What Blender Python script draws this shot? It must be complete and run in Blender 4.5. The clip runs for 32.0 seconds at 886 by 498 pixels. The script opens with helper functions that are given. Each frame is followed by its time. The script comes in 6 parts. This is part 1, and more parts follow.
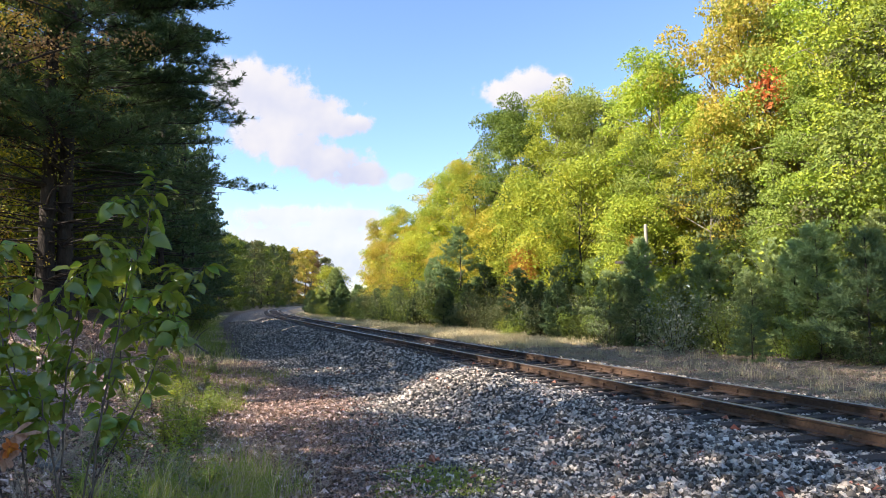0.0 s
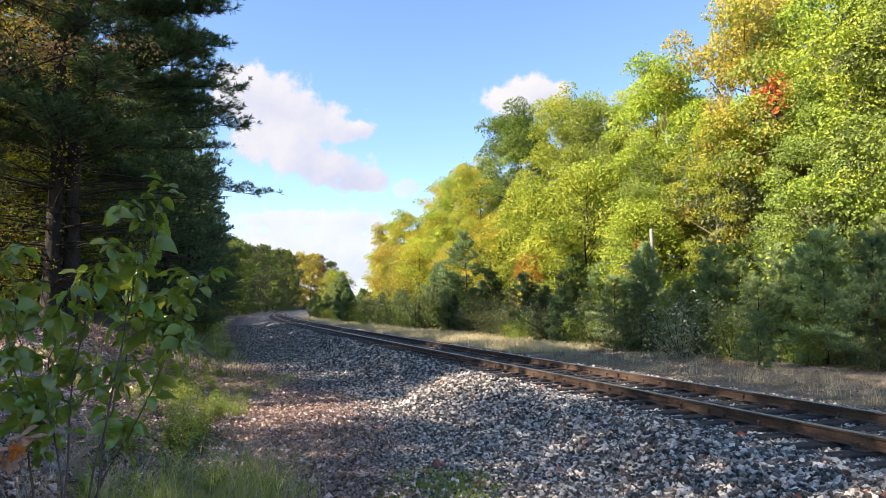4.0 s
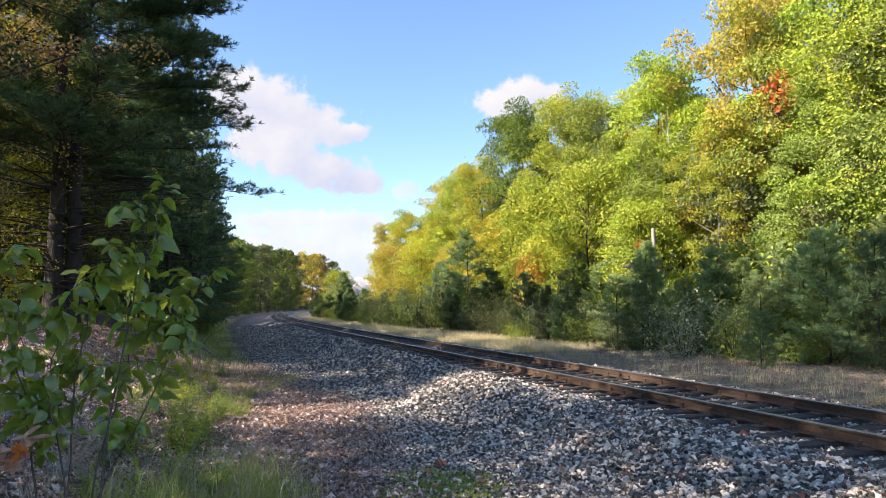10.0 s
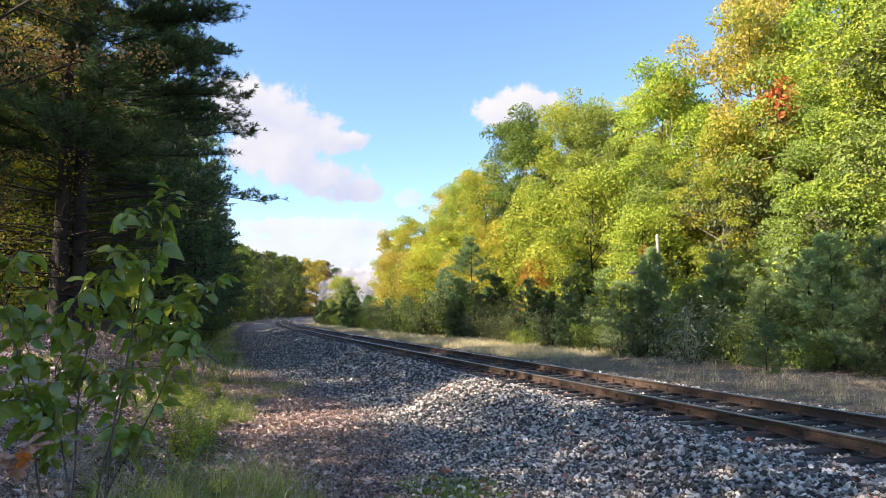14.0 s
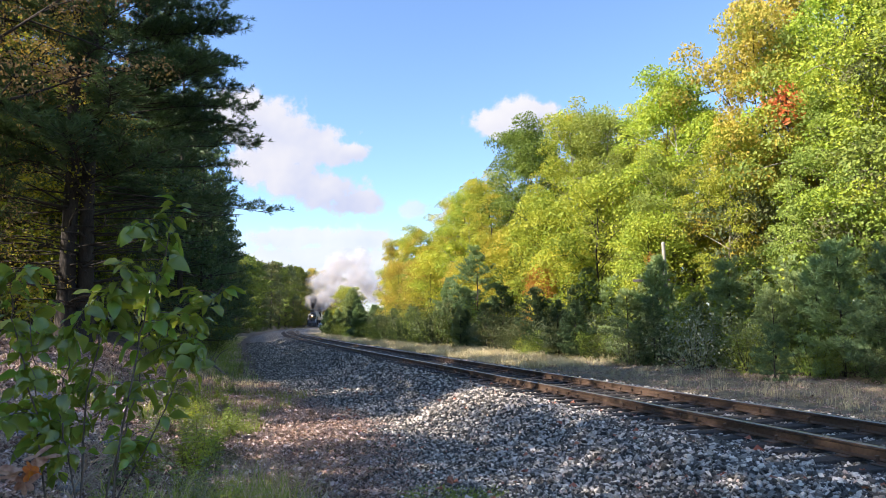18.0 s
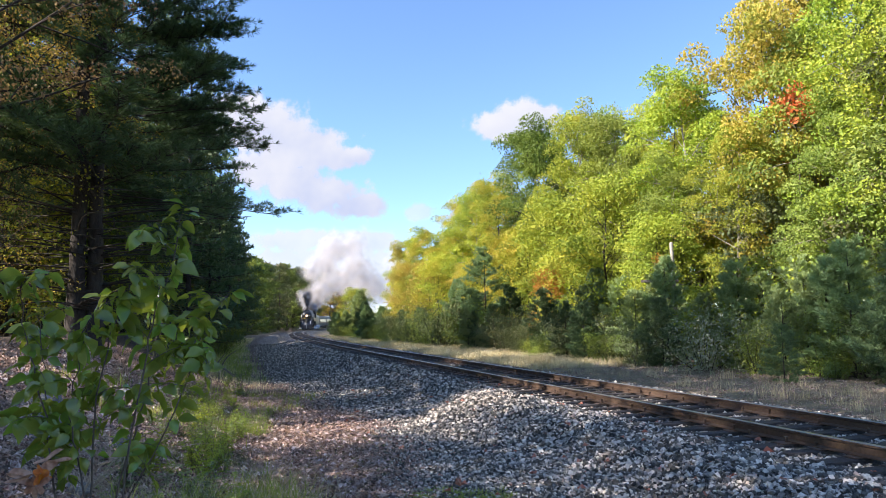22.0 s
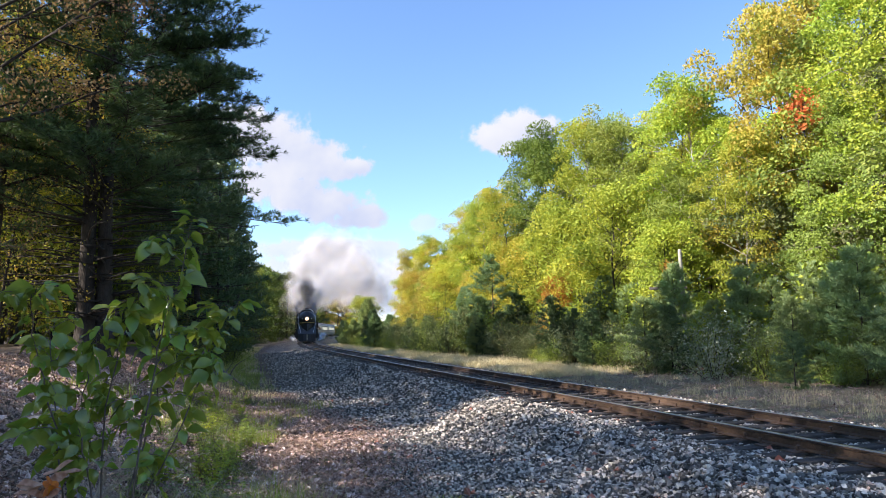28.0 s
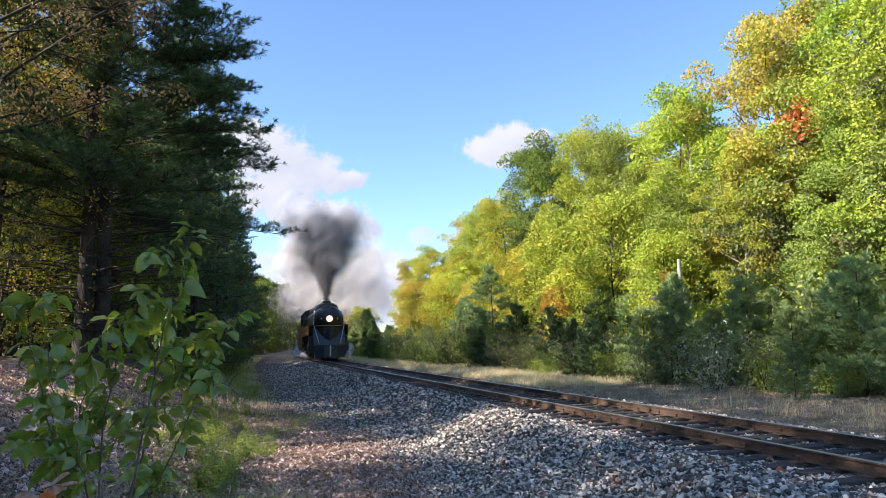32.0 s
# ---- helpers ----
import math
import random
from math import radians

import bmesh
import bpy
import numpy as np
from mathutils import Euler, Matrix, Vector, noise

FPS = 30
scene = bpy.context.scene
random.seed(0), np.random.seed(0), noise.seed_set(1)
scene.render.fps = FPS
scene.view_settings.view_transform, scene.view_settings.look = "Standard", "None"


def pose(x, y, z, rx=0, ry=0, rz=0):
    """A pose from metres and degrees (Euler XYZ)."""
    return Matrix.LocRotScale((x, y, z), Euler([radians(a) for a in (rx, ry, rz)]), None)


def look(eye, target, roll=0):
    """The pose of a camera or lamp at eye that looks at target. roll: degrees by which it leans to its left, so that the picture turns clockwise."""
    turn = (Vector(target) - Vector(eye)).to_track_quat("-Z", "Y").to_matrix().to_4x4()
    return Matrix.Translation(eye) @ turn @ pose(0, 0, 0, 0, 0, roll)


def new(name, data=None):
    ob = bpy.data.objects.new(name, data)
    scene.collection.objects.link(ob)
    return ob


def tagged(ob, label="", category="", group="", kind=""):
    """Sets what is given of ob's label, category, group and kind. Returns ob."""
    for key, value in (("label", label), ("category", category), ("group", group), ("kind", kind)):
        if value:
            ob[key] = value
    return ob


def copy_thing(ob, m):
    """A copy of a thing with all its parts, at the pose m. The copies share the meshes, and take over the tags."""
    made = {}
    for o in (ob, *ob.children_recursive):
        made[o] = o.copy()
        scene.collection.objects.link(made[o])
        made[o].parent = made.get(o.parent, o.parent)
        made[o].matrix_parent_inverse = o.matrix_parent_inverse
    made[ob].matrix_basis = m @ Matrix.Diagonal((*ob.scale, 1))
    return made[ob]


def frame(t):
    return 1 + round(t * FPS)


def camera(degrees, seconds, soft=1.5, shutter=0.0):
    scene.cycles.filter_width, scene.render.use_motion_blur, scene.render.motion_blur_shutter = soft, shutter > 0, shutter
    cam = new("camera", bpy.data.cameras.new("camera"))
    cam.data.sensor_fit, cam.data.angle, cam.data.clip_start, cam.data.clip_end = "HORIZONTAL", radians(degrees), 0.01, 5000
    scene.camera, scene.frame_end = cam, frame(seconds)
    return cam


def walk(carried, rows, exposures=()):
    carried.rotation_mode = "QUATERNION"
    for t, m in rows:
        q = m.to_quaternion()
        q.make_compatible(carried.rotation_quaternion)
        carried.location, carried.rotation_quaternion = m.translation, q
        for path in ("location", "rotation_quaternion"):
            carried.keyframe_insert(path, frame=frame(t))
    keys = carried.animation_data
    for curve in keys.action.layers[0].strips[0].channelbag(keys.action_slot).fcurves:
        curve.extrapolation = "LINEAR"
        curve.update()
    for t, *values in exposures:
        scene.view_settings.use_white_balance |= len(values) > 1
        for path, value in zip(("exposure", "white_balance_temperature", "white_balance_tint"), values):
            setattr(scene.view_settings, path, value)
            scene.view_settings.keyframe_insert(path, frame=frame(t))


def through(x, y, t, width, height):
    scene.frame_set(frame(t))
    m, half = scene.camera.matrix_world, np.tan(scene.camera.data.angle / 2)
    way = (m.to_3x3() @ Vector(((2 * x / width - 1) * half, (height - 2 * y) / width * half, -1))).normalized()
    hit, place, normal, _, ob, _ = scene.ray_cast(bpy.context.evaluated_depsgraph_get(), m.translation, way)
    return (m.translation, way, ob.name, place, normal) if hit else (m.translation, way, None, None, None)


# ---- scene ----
EXPO = 1.68
cam = camera(65, 32.0, soft=0.65)
PATH = [
    (0.0, pose(0, 0, 1.9800, 94.244, 0.532, 0.039)),
    (0.5, pose(0, 0, 1.9800, 94.356, 0.496, 0.135)),
    (1.0, pose(0, 0, 1.9800, 94.445, 0.443, 0.214)),
    (1.5, pose(0, 0, 1.9800, 94.543, 0.371, 0.316)),
    (2.0, pose(0, 0, 1.9800, 94.621, 0.363, 0.388)),
    (2.5, pose(0, 0, 1.9800, 94.668, 0.377, 0.425)),
    (3.0, pose(0, 0, 1.9800, 94.664, 0.383, 0.433)),
    (3.5, pose(0, 0, 1.9800, 94.642, 0.388, 0.438)),
    (5.5, pose(0, 0, 1.9800, 94.467, 0.221, 0.679)),
    (6.0, pose(0, 0, 1.9800, 94.541, 0.219, 0.742)),
    (6.5, pose(0, 0, 1.9800, 94.654, 0.241, 0.807)),
    (7.0, pose(0, 0, 1.9800, 94.781, 0.298, 0.856)),
    (7.5, pose(0, 0, 1.9800, 94.878, 0.381, 0.859)),
    (8.0, pose(0, 0, 1.9800, 94.885, 0.428, 0.821)),
    (8.5, pose(0, 0, 1.9800, 94.834, 0.441, 0.753)),
    (9.0, pose(0, 0, 1.9800, 94.713, 0.488, 0.683)),
    (9.5, pose(0, 0, 1.9800, 94.619, 0.483, 0.627)),
    (10.0, pose(0, 0, 1.9800, 94.581, 0.508, 0.613)),
    (10.5, pose(0, 0, 1.9800, 94.614, 0.475, 0.598)),
    (11.0, pose(0, 0, 1.9800, 94.653, 0.481, 0.631)),
    (11.5, pose(0, 0, 1.9800, 94.704, 0.462, 0.666)),
    (12.0, pose(0, 0, 1.9800, 94.765, 0.439, 0.721)),
    (12.5, pose(0, 0, 1.9800, 94.848, 0.470, 0.761)),
    (13.0, pose(0, 0, 1.9802, 94.939, 0.493, 0.827)),
    (13.5, pose(0, 0, 1.9804, 95.022, 0.497, 0.883)),
    (14.0, pose(0, 0, 1.9806, 95.104, 0.539, 0.943)),
    (14.5, pose(0, 0, 1.9809, 95.214, 0.589, 0.988)),
    (16.5, pose(0, 0, 1.9828, 95.627, 0.680, 1.180)),
    (17.0, pose(0, 0, 1.9834, 95.702, 0.713, 1.254)),
    (17.5, pose(0, 0, 1.9840, 95.779, 0.796, 1.339)),
    (18.0, pose(0, 0, 1.9847, 95.862, 0.905, 1.427)),
    (18.5, pose(0, 0, 1.9853, 95.956, 0.983, 1.552)),
    (19.0, pose(0, 0, 1.9860, 96.035, 1.073, 1.712)),
    (19.5, pose(0, 0, 1.9868, 96.091, 1.158, 1.835)),
    (20.0, pose(0, 0, 1.9875, 96.097, 1.165, 1.911)),
    (20.5, pose(0, 0, 1.9883, 96.054, 1.151, 1.965)),
    (21.0, pose(0, 0, 1.9890, 96.040, 1.109, 1.982)),
    (21.5, pose(0, 0, 1.9897, 96.016, 1.055, 1.984)),
    (22.0, pose(0, 0, 1.9905, 95.970, 1.061, 2.049)),
    (22.5, pose(0, 0, 1.9912, 95.876, 1.007, 2.094)),
    (23.0, pose(0, 0, 1.9920, 95.765, 0.999, 2.173)),
    (23.5, pose(0, 0, 1.9927, 95.699, 0.982, 2.282)),
    (24.0, pose(0, 0, 1.9933, 95.737, 1.013, 2.431)),
    (24.5, pose(0, 0, 1.9940, 95.854, 1.047, 2.581)),
    (25.0, pose(0, 0, 1.9946, 95.976, 1.062, 2.692)),
    (25.5, pose(0, 0, 1.9952, 96.110, 1.057, 2.771)),
    (27.5, pose(0, 0, 1.9971, 96.522, 1.236, 2.732)),
    (28.0, pose(0, 0, 1.9974, 96.635, 1.267, 2.695)),
    (28.5, pose(0, 0, 1.9976, 96.797, 1.320, 2.650)),
    (29.0, pose(0, 0, 1.9978, 96.899, 1.324, 2.604)),
    (29.5, pose(0, 0, 1.9980, 96.947, 1.375, 2.591)),
    (30.0, pose(0, 0, 1.9980, 96.955, 1.456, 2.629)),
    (30.5, pose(0, 0, 1.9980, 96.997, 1.484, 2.693)),
    (31.0, pose(0, 0, 1.9980, 97.146, 1.494, 2.761)),
    (31.5, pose(0, 0, 1.9980, 97.339, 1.458, 2.770)),
    (32.0, pose(0, 0, 1.9980, 97.499, 1.379, 2.636)),
]
walk(cam, PATH, exposures=[(0.0, EXPO, 6620, 14), (13.0, EXPO, 6580, 14), (18.0, EXPO - 0.03, 6400, 14), (22.0, EXPO - 0.06, 6200, 14), (32.0, EXPO - 0.04, 6250, 13)])

# ---- world and sun ----
SUN_EL, SUN_AZ = 35.0, -112.0      # degrees; azimuth from +y, clockwise
sun_way = Vector((math.sin(radians(SUN_AZ)) * math.cos(radians(SUN_EL)),
                  math.cos(radians(SUN_AZ)) * math.cos(radians(SUN_EL)), math.sin(radians(SUN_EL))))
world = bpy.data.worlds.new("sky")
scene.world = world
world.use_nodes = True
wt = world.node_tree
sky = wt.nodes.new("ShaderNodeTexSky")
sky.sky_type, sky.sun_disc = "NISHITA", False
sky.sun_elevation, sky.sun_rotation = radians(SUN_EL), radians(SUN_AZ)
sky.air_density, sky.dust_density, sky.ozone_density = 1.0, 0.3, 4.8
wt.links.new(sky.outputs["Color"], wt.nodes["Background"].inputs["Color"])
wt.nodes["Background"].inputs["Strength"].default_value = 0.094
sun = new("sun", bpy.data.lights.new("sun", "SUN"))
sun.data.energy, sun.data.angle, sun.data.color = 4.45, radians(0.53), (1.0, 0.9, 0.76)
sun.matrix_world = look(sun_way * 60, (0, 0, 0))
scene.cycles.transparent_max_bounces = 96

# ---- materials ----
def material(name, rough=0.8, metal=0.0):
    m = bpy.data.materials.new(name)
    m.use_nodes = True
    b = m.node_tree.nodes["Principled BSDF"]
    b.inputs["Roughness"].default_value, b.inputs["Metallic"].default_value = rough, metal
    return m, m.node_tree, b


def nd(t, kind, **values):
    n = t.nodes.new(kind)
    for k, v in values.items():
        n.inputs[k.replace("_", " ")].default_value = v
    return n


def ramp(t, source, stops):
    r = t.nodes.new("ShaderNodeValToRGB")
    e = r.color_ramp.elements
    while len(e) < len(stops):
        e.new(0.5)
    for el, (p, c) in zip(e, stops):
        el.position, el.color = p, (*c, 1)
    t.links.new(source, r.inputs["Fac"])
    return r.outputs["Color"]


def mix(t, fac, a, b, kind="MIX"):
    n = t.nodes.new("ShaderNodeMix")
    n.data_type, n.blend_type = "RGBA", kind
    for sock, v in ((n.inputs[0], fac), (n.inputs[6], a), (n.inputs[7], b)):
        if isinstance(v, bpy.types.NodeSocket):
            t.links.new(v, sock)
        else:
            sock.default_value = v if isinstance(v, float) else (*v, 1)
    return n.outputs[2]


def noise_tex(t, scale, detail=4.0, rough=0.6, coords="Object", stretch=None):
    c = t.nodes.new("ShaderNodeTexCoord")
    n = nd(t, "ShaderNodeTexNoise", Scale=scale, Detail=detail, Roughness=rough)
    if stretch:
        mp = nd(t, "ShaderNodeMapping", Scale=stretch)
        t.links.new(c.outputs[coords], mp.inputs["Vector"])
        t.links.new(mp.outputs["Vector"], n.inputs["Vector"])
    else:
        t.links.new(c.outputs[coords], n.inputs["Vector"])
    return n.outputs["Fac"]


def bump(t, b, height, strength, distance):
    n = nd(t, "ShaderNodeBump", Strength=strength, Distance=distance)
    t.links.new(height, n.inputs["Height"])
    t.links.new(n.outputs["Normal"], b.inputs["Normal"])


def grain_mat(name, lo, hi, scale, rough=0.8, metal=0.0, bumpy=0.3, dist=0.01, fine=8.0, stretch=None):
    """Two-scale mottled surface between two colours."""
    m, t, b = material(name, rough, metal)
    big, small = noise_tex(t, scale, 5.0, 0.6, "Object", stretch), noise_tex(t, scale * fine, 4.0, 0.6, "Object", stretch)
    c = ramp(t, big, [(0.3, lo), (0.7, hi)])
    c = mix(t, 0.5, c, ramp(t, small, [(0.3, [v * 0.6 for v in lo]), (0.7, [min(1, v * 1.25) for v in hi])]))
    t.links.new(c, b.inputs["Base Color"])
    bump(t, b, small, bumpy, dist)
    return m


def leaf_mat(name, colours, through=0.3, rough=0.55, spread=0.12, patch=0.55, gloss=0.2):
    """Leaves: colour by leaf, slight change by tree, light through the blade."""
    m, t, b = material(name, rough)
    g = t.nodes.new("ShaderNodeNewGeometry")
    stops = [(0.02 + 0.96 * i / max(1, len(colours) - 1), (c[0], c[1], c[2] * 1.2)) for i, c in enumerate(colours)]
    # neighbours on one bough are alike, with a little change from leaf to leaf
    a = nd(t, "ShaderNodeMath")
    a.operation = "MULTIPLY_ADD"
    t.links.new(noise_tex(t, patch, 2.0, 0.5), a.inputs[0])
    a.inputs[1].default_value, a.inputs[2].default_value = 1.7, -0.55
    w = nd(t, "ShaderNodeMath")
    w.operation = "MULTIPLY_ADD"
    t.links.new(g.outputs["Random Per Island"], w.inputs[0])
    w.inputs[1].default_value = 0.34
    t.links.new(a.outputs[0], w.inputs[2])
    c = ramp(t, w.outputs[0], stops)
    o = t.nodes.new("ShaderNodeObjectInfo")
    h = nd(t, "ShaderNodeHueSaturation")
    mr = nd(t, "ShaderNodeMapRange", To_Min=1 - spread, To_Max=1 + spread)
    t.links.new(o.outputs["Random"], mr.inputs["Value"])
    t.links.new(mr.outputs["Result"], h.inputs["Value"])
    mh = nd(t, "ShaderNodeMapRange", To_Min=0.5 - spread * 0.12, To_Max=0.5 + spread * 0.12)
    t.links.new(o.outputs["Random"], mh.inputs["Value"])
    t.links.new(mh.outputs["Result"], h.inputs["Hue"])
    t.links.new(c, h.inputs["Color"])
    t.links.new(h.outputs["Color"], b.inputs["Base Color"])
    b.inputs["Specular IOR Level"].default_value = gloss
    tr = t.nodes.new("ShaderNodeBsdfTranslucent")
    t.links.new(mix(t, 1.0, h.outputs["Color"], (1.5, 1.45, 0.85), "MULTIPLY"), tr.inputs["Color"])
    mx = nd(t, "ShaderNodeMixShader", Fac=through)
    t.links.new(b.outputs[0], mx.inputs[1])
    t.links.new(tr.outputs[0], mx.inputs[2])
    t.links.new(mx.outputs[0], t.nodes["Material Output"].inputs["Surface"])
    return m


LEAF = {
    "green": leaf_mat("leaf_green", [(0.12, 0.175, 0.034), (0.2, 0.27, 0.048), (0.29, 0.35, 0.06), (0.21, 0.265, 0.068)]),
    "lime": leaf_mat("leaf_lime", [(0.15, 0.215, 0.028), (0.26, 0.335, 0.038), (0.38, 0.42, 0.046), (0.48, 0.45, 0.055)]),
    "yellow": leaf_mat("leaf_yellow", [(0.19, 0.27, 0.03), (0.34, 0.39, 0.04), (0.48, 0.43, 0.05), (0.54, 0.37, 0.05)]),
    "gold": leaf_mat("leaf_gold", [(0.2, 0.23, 0.035), (0.33, 0.28, 0.045), (0.42, 0.28, 0.05), (0.21, 0.23, 0.04)]),
    "orange": leaf_mat("leaf_orange", [(0.5, 0.34, 0.045), (0.52, 0.26, 0.04), (0.44, 0.29, 0.045), (0.3, 0.26, 0.045)]),
    "red": leaf_mat("leaf_red", [(0.7, 0.11, 0.05), (0.6, 0.17, 0.06), (0.75, 0.2, 0.08)]),
    "sage": leaf_mat("leaf_sage", [(0.14, 0.18, 0.075), (0.21, 0.25, 0.11), (0.28, 0.31, 0.15), (0.24, 0.23, 0.09)]),
    "pale": leaf_mat("leaf_pale", [(0.2, 0.26, 0.1), (0.32, 0.36, 0.19), (0.45, 0.46, 0.3), (0.24, 0.28, 0.1)]),
    "deep": leaf_mat("leaf_deep_green", [(0.085, 0.115, 0.022), (0.14, 0.18, 0.028), (0.2, 0.235, 0.036)]),
    "olive": leaf_mat("leaf_olive", [(0.06, 0.085, 0.03), (0.1, 0.125, 0.045), (0.14, 0.15, 0.052), (0.16, 0.13, 0.05)]),
    "brown": leaf_mat("leaf_brown", [(0.16, 0.105, 0.05), (0.26, 0.175, 0.08), (0.33, 0.24, 0.1), (0.24, 0.22, 0.06)]),
    "sapling": leaf_mat("sapling_leaves", [(0.1, 0.16, 0.022), (0.18, 0.26, 0.034), (0.28, 0.35, 0.045), (0.11, 0.18, 0.045)], 0.45, 0.22, 0.2, 8.0, 0.9),
    "needle": leaf_mat("needles", [(0.046, 0.074, 0.03), (0.074, 0.115, 0.044), (0.105, 0.155, 0.054), (0.07, 0.105, 0.046)], 0.18, 0.5),
    "needle_young": leaf_mat("young_needles", [(0.1, 0.15, 0.065), (0.16, 0.23, 0.09), (0.23, 0.3, 0.12)], 0.3, 0.5),
    # lighter needle copy, its colour lifted for weak sky light in the thicket
    "needle_light": leaf_mat("needles_light", [(0.16, 0.22, 0.085), (0.26, 0.33, 0.12), (0.34, 0.41, 0.15)], 0.3, 0.5),
}
LITTER = leaf_mat("dry_leaves", [(0.045, 0.024, 0.016), (0.24, 0.14, 0.095), (0.55, 0.42, 0.31), (0.1, 0.055, 0.036), (0.85, 0.74, 0.61)], 0.15, 0.55, 0.12, 25.0)
GRASS = leaf_mat("green_grass", [(0.14, 0.2, 0.035), (0.27, 0.33, 0.06), (0.46, 0.44, 0.11)], 0.35, 0.5)
STRAW = leaf_mat("dry_grass", [(0.42, 0.34, 0.16), (0.58, 0.49, 0.26), (0.68, 0.6, 0.36), (0.34, 0.32, 0.12)], 0.3, 0.6)
BARK = grain_mat("bark", (0.012, 0.009, 0.007), (0.06, 0.047, 0.038), 9.0, 0.9, 0, 1.0, 0.03, 5.0, (1, 1, 0.2))
PALE_BARK = grain_mat("pale_bark", (0.2, 0.17, 0.14), (0.38, 0.34, 0.29), 4.0, 0.85, 0, 0.6, 0.02)
DEADWOOD = grain_mat("dead_wood", (0.08, 0.062, 0.05), (0.24, 0.2, 0.17), 5.0, 0.9, 0, 0.6, 0.02)
RUST = grain_mat("rusty_rail_steel", (0.1, 0.066, 0.047), (0.16, 0.108, 0.078), 0.9, 0.42, 0.35, 0.12, 0.002, 30.0)
RAIL_TOP = grain_mat("worn_rail_head", (0.30, 0.26, 0.22), (0.5, 0.46, 0.42), 4.0, 0.32, 0.9, 0.1, 0.001)
TIE = grain_mat("creosoted_tie", (0.02, 0.016, 0.014), (0.065, 0.054, 0.047), 7.0, 0.85, 0, 0.7, 0.01)
ROCK = grain_mat("grey_rock", (0.09, 0.09, 0.09), (0.24, 0.23, 0.22), 3.0, 0.85, 0, 0.6, 0.03)
TWIG = grain_mat("brown_twig_bark", (0.05, 0.036, 0.026), (0.15, 0.11, 0.08), 30.0, 0.75, 0, 0.4, 0.002)
DRY_STEM = grain_mat("dry_stem", (0.26, 0.19, 0.13), (0.5, 0.4, 0.29), 12.0, 0.8, 0, 0.3, 0.002)
POLE = grain_mat("weathered_pole", (0.24, 0.21, 0.17), (0.42, 0.38, 0.32), 5.0, 0.85, 0, 0.4, 0.01)


def stone_material():
    m, t, b = material("ballast_stone", 0.75)
    g = t.nodes.new("ShaderNodeNewGeometry")
    c = ramp(t, g.outputs["Random Per Island"], [(0.0, (0.025, 0.022, 0.019)), (0.42, (0.15, 0.133, 0.113)), (0.7, (0.46, 0.41, 0.355)), (0.95, (0.92, 0.83, 0.72)), (1.0, (0.5, 0.34, 0.25))])
    n = noise_tex(t, 60.0, 4.0)
    c = mix(t, 0.6, c, ramp(t, n, [(0.3, (0.5, 0.5, 0.5)), (0.7, (1.0, 1.0, 1.0))]), "MULTIPLY")
    t.links.new(c, b.inputs["Base Color"])
    bump(t, b, n, 0.4, 0.004)
    return m


STONE = stone_material()


def ground_material():
    """Gravel, leaf mould, sand and dry turf, mixed by the zones of the ground mesh."""
    m, t, b = material("ground", 0.9)
    def zone(name):
        a = t.nodes.new("ShaderNodeAttribute")
        a.attribute_name = name
        return a.outputs["Fac"]
    c = t.nodes.new("ShaderNodeTexCoord")
    v = nd(t, "ShaderNodeTexVoronoi", Scale=19.0)
    t.links.new(c.outputs["Object"], v.inputs["Vector"])
    sep = t.nodes.new("ShaderNodeSeparateColor")
    t.links.new(v.outputs["Color"], sep.inputs["Color"])
    gravel = ramp(t, sep.outputs[0], [(0.0, (0.1, 0.09, 0.08)), (0.5, (0.3, 0.265, 0.225)), (0.85, (0.55, 0.48, 0.4)), (1.0, (0.5, 0.38, 0.28))])
    # rims of the pebbles darkened: shade in the gaps put into the colour
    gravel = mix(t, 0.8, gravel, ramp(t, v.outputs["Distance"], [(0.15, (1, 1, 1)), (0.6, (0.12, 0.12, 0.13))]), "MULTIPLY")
    big, mid, fine = noise_tex(t, 0.8), noise_tex(t, 6.0), noise_tex(t, 45.0)
    mould = ramp(t, mid, [(0.3, (0.035, 0.025, 0.018)), (0.55, (0.14, 0.098, 0.072)), (0.75, (0.32, 0.24, 0.18))])
    mould = mix(t, 0.6, mould, ramp(t, fine, [(0.3, (0.35, 0.33, 0.3)), (0.7, (1.3, 1.2, 1.1))]), "MULTIPLY")
    sand = mix(t, 0.5, ramp(t, mid, [(0.3, (0.3, 0.23, 0.16)), (0.7, (0.48, 0.39, 0.29))]), ramp(t, fine, [(0.3, (0.5, 0.48, 0.45)), (0.7, (1.1, 1.1, 1.1))]), "MULTIPLY")
    turf = mix(t, 0.7, ramp(t, mid, [(0.3, (0.11, 0.085, 0.055)), (0.55, (0.3, 0.24, 0.15)), (0.8, (0.2, 0.18, 0.08))]), ramp(t, fine, [(0.3, (0.4, 0.4, 0.4)), (0.7, (1.2, 1.2, 1.1))]), "MULTIPLY")
    moss = ramp(t, fine, [(0.3, (0.04, 0.06, 0.012)), (0.7, (0.14, 0.19, 0.03))])
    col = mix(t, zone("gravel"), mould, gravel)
    col = mix(t, zone("sand"), col, sand)
    col = mix(t, zone("turf"), col, turf)
    col = mix(t, zone("moss"), col, moss)
    t.links.new(col, b.inputs["Base Color"])
    hh = nd(t, "ShaderNodeMath")
    hh.operation = "SUBTRACT"
    t.links.new(fine, hh.inputs[0])
    t.links.new(v.outputs["Distance"], hh.inputs[1])
    bump(t, b, hh.outputs[0], 0.8, 0.03)
    return m


GROUND = ground_material()

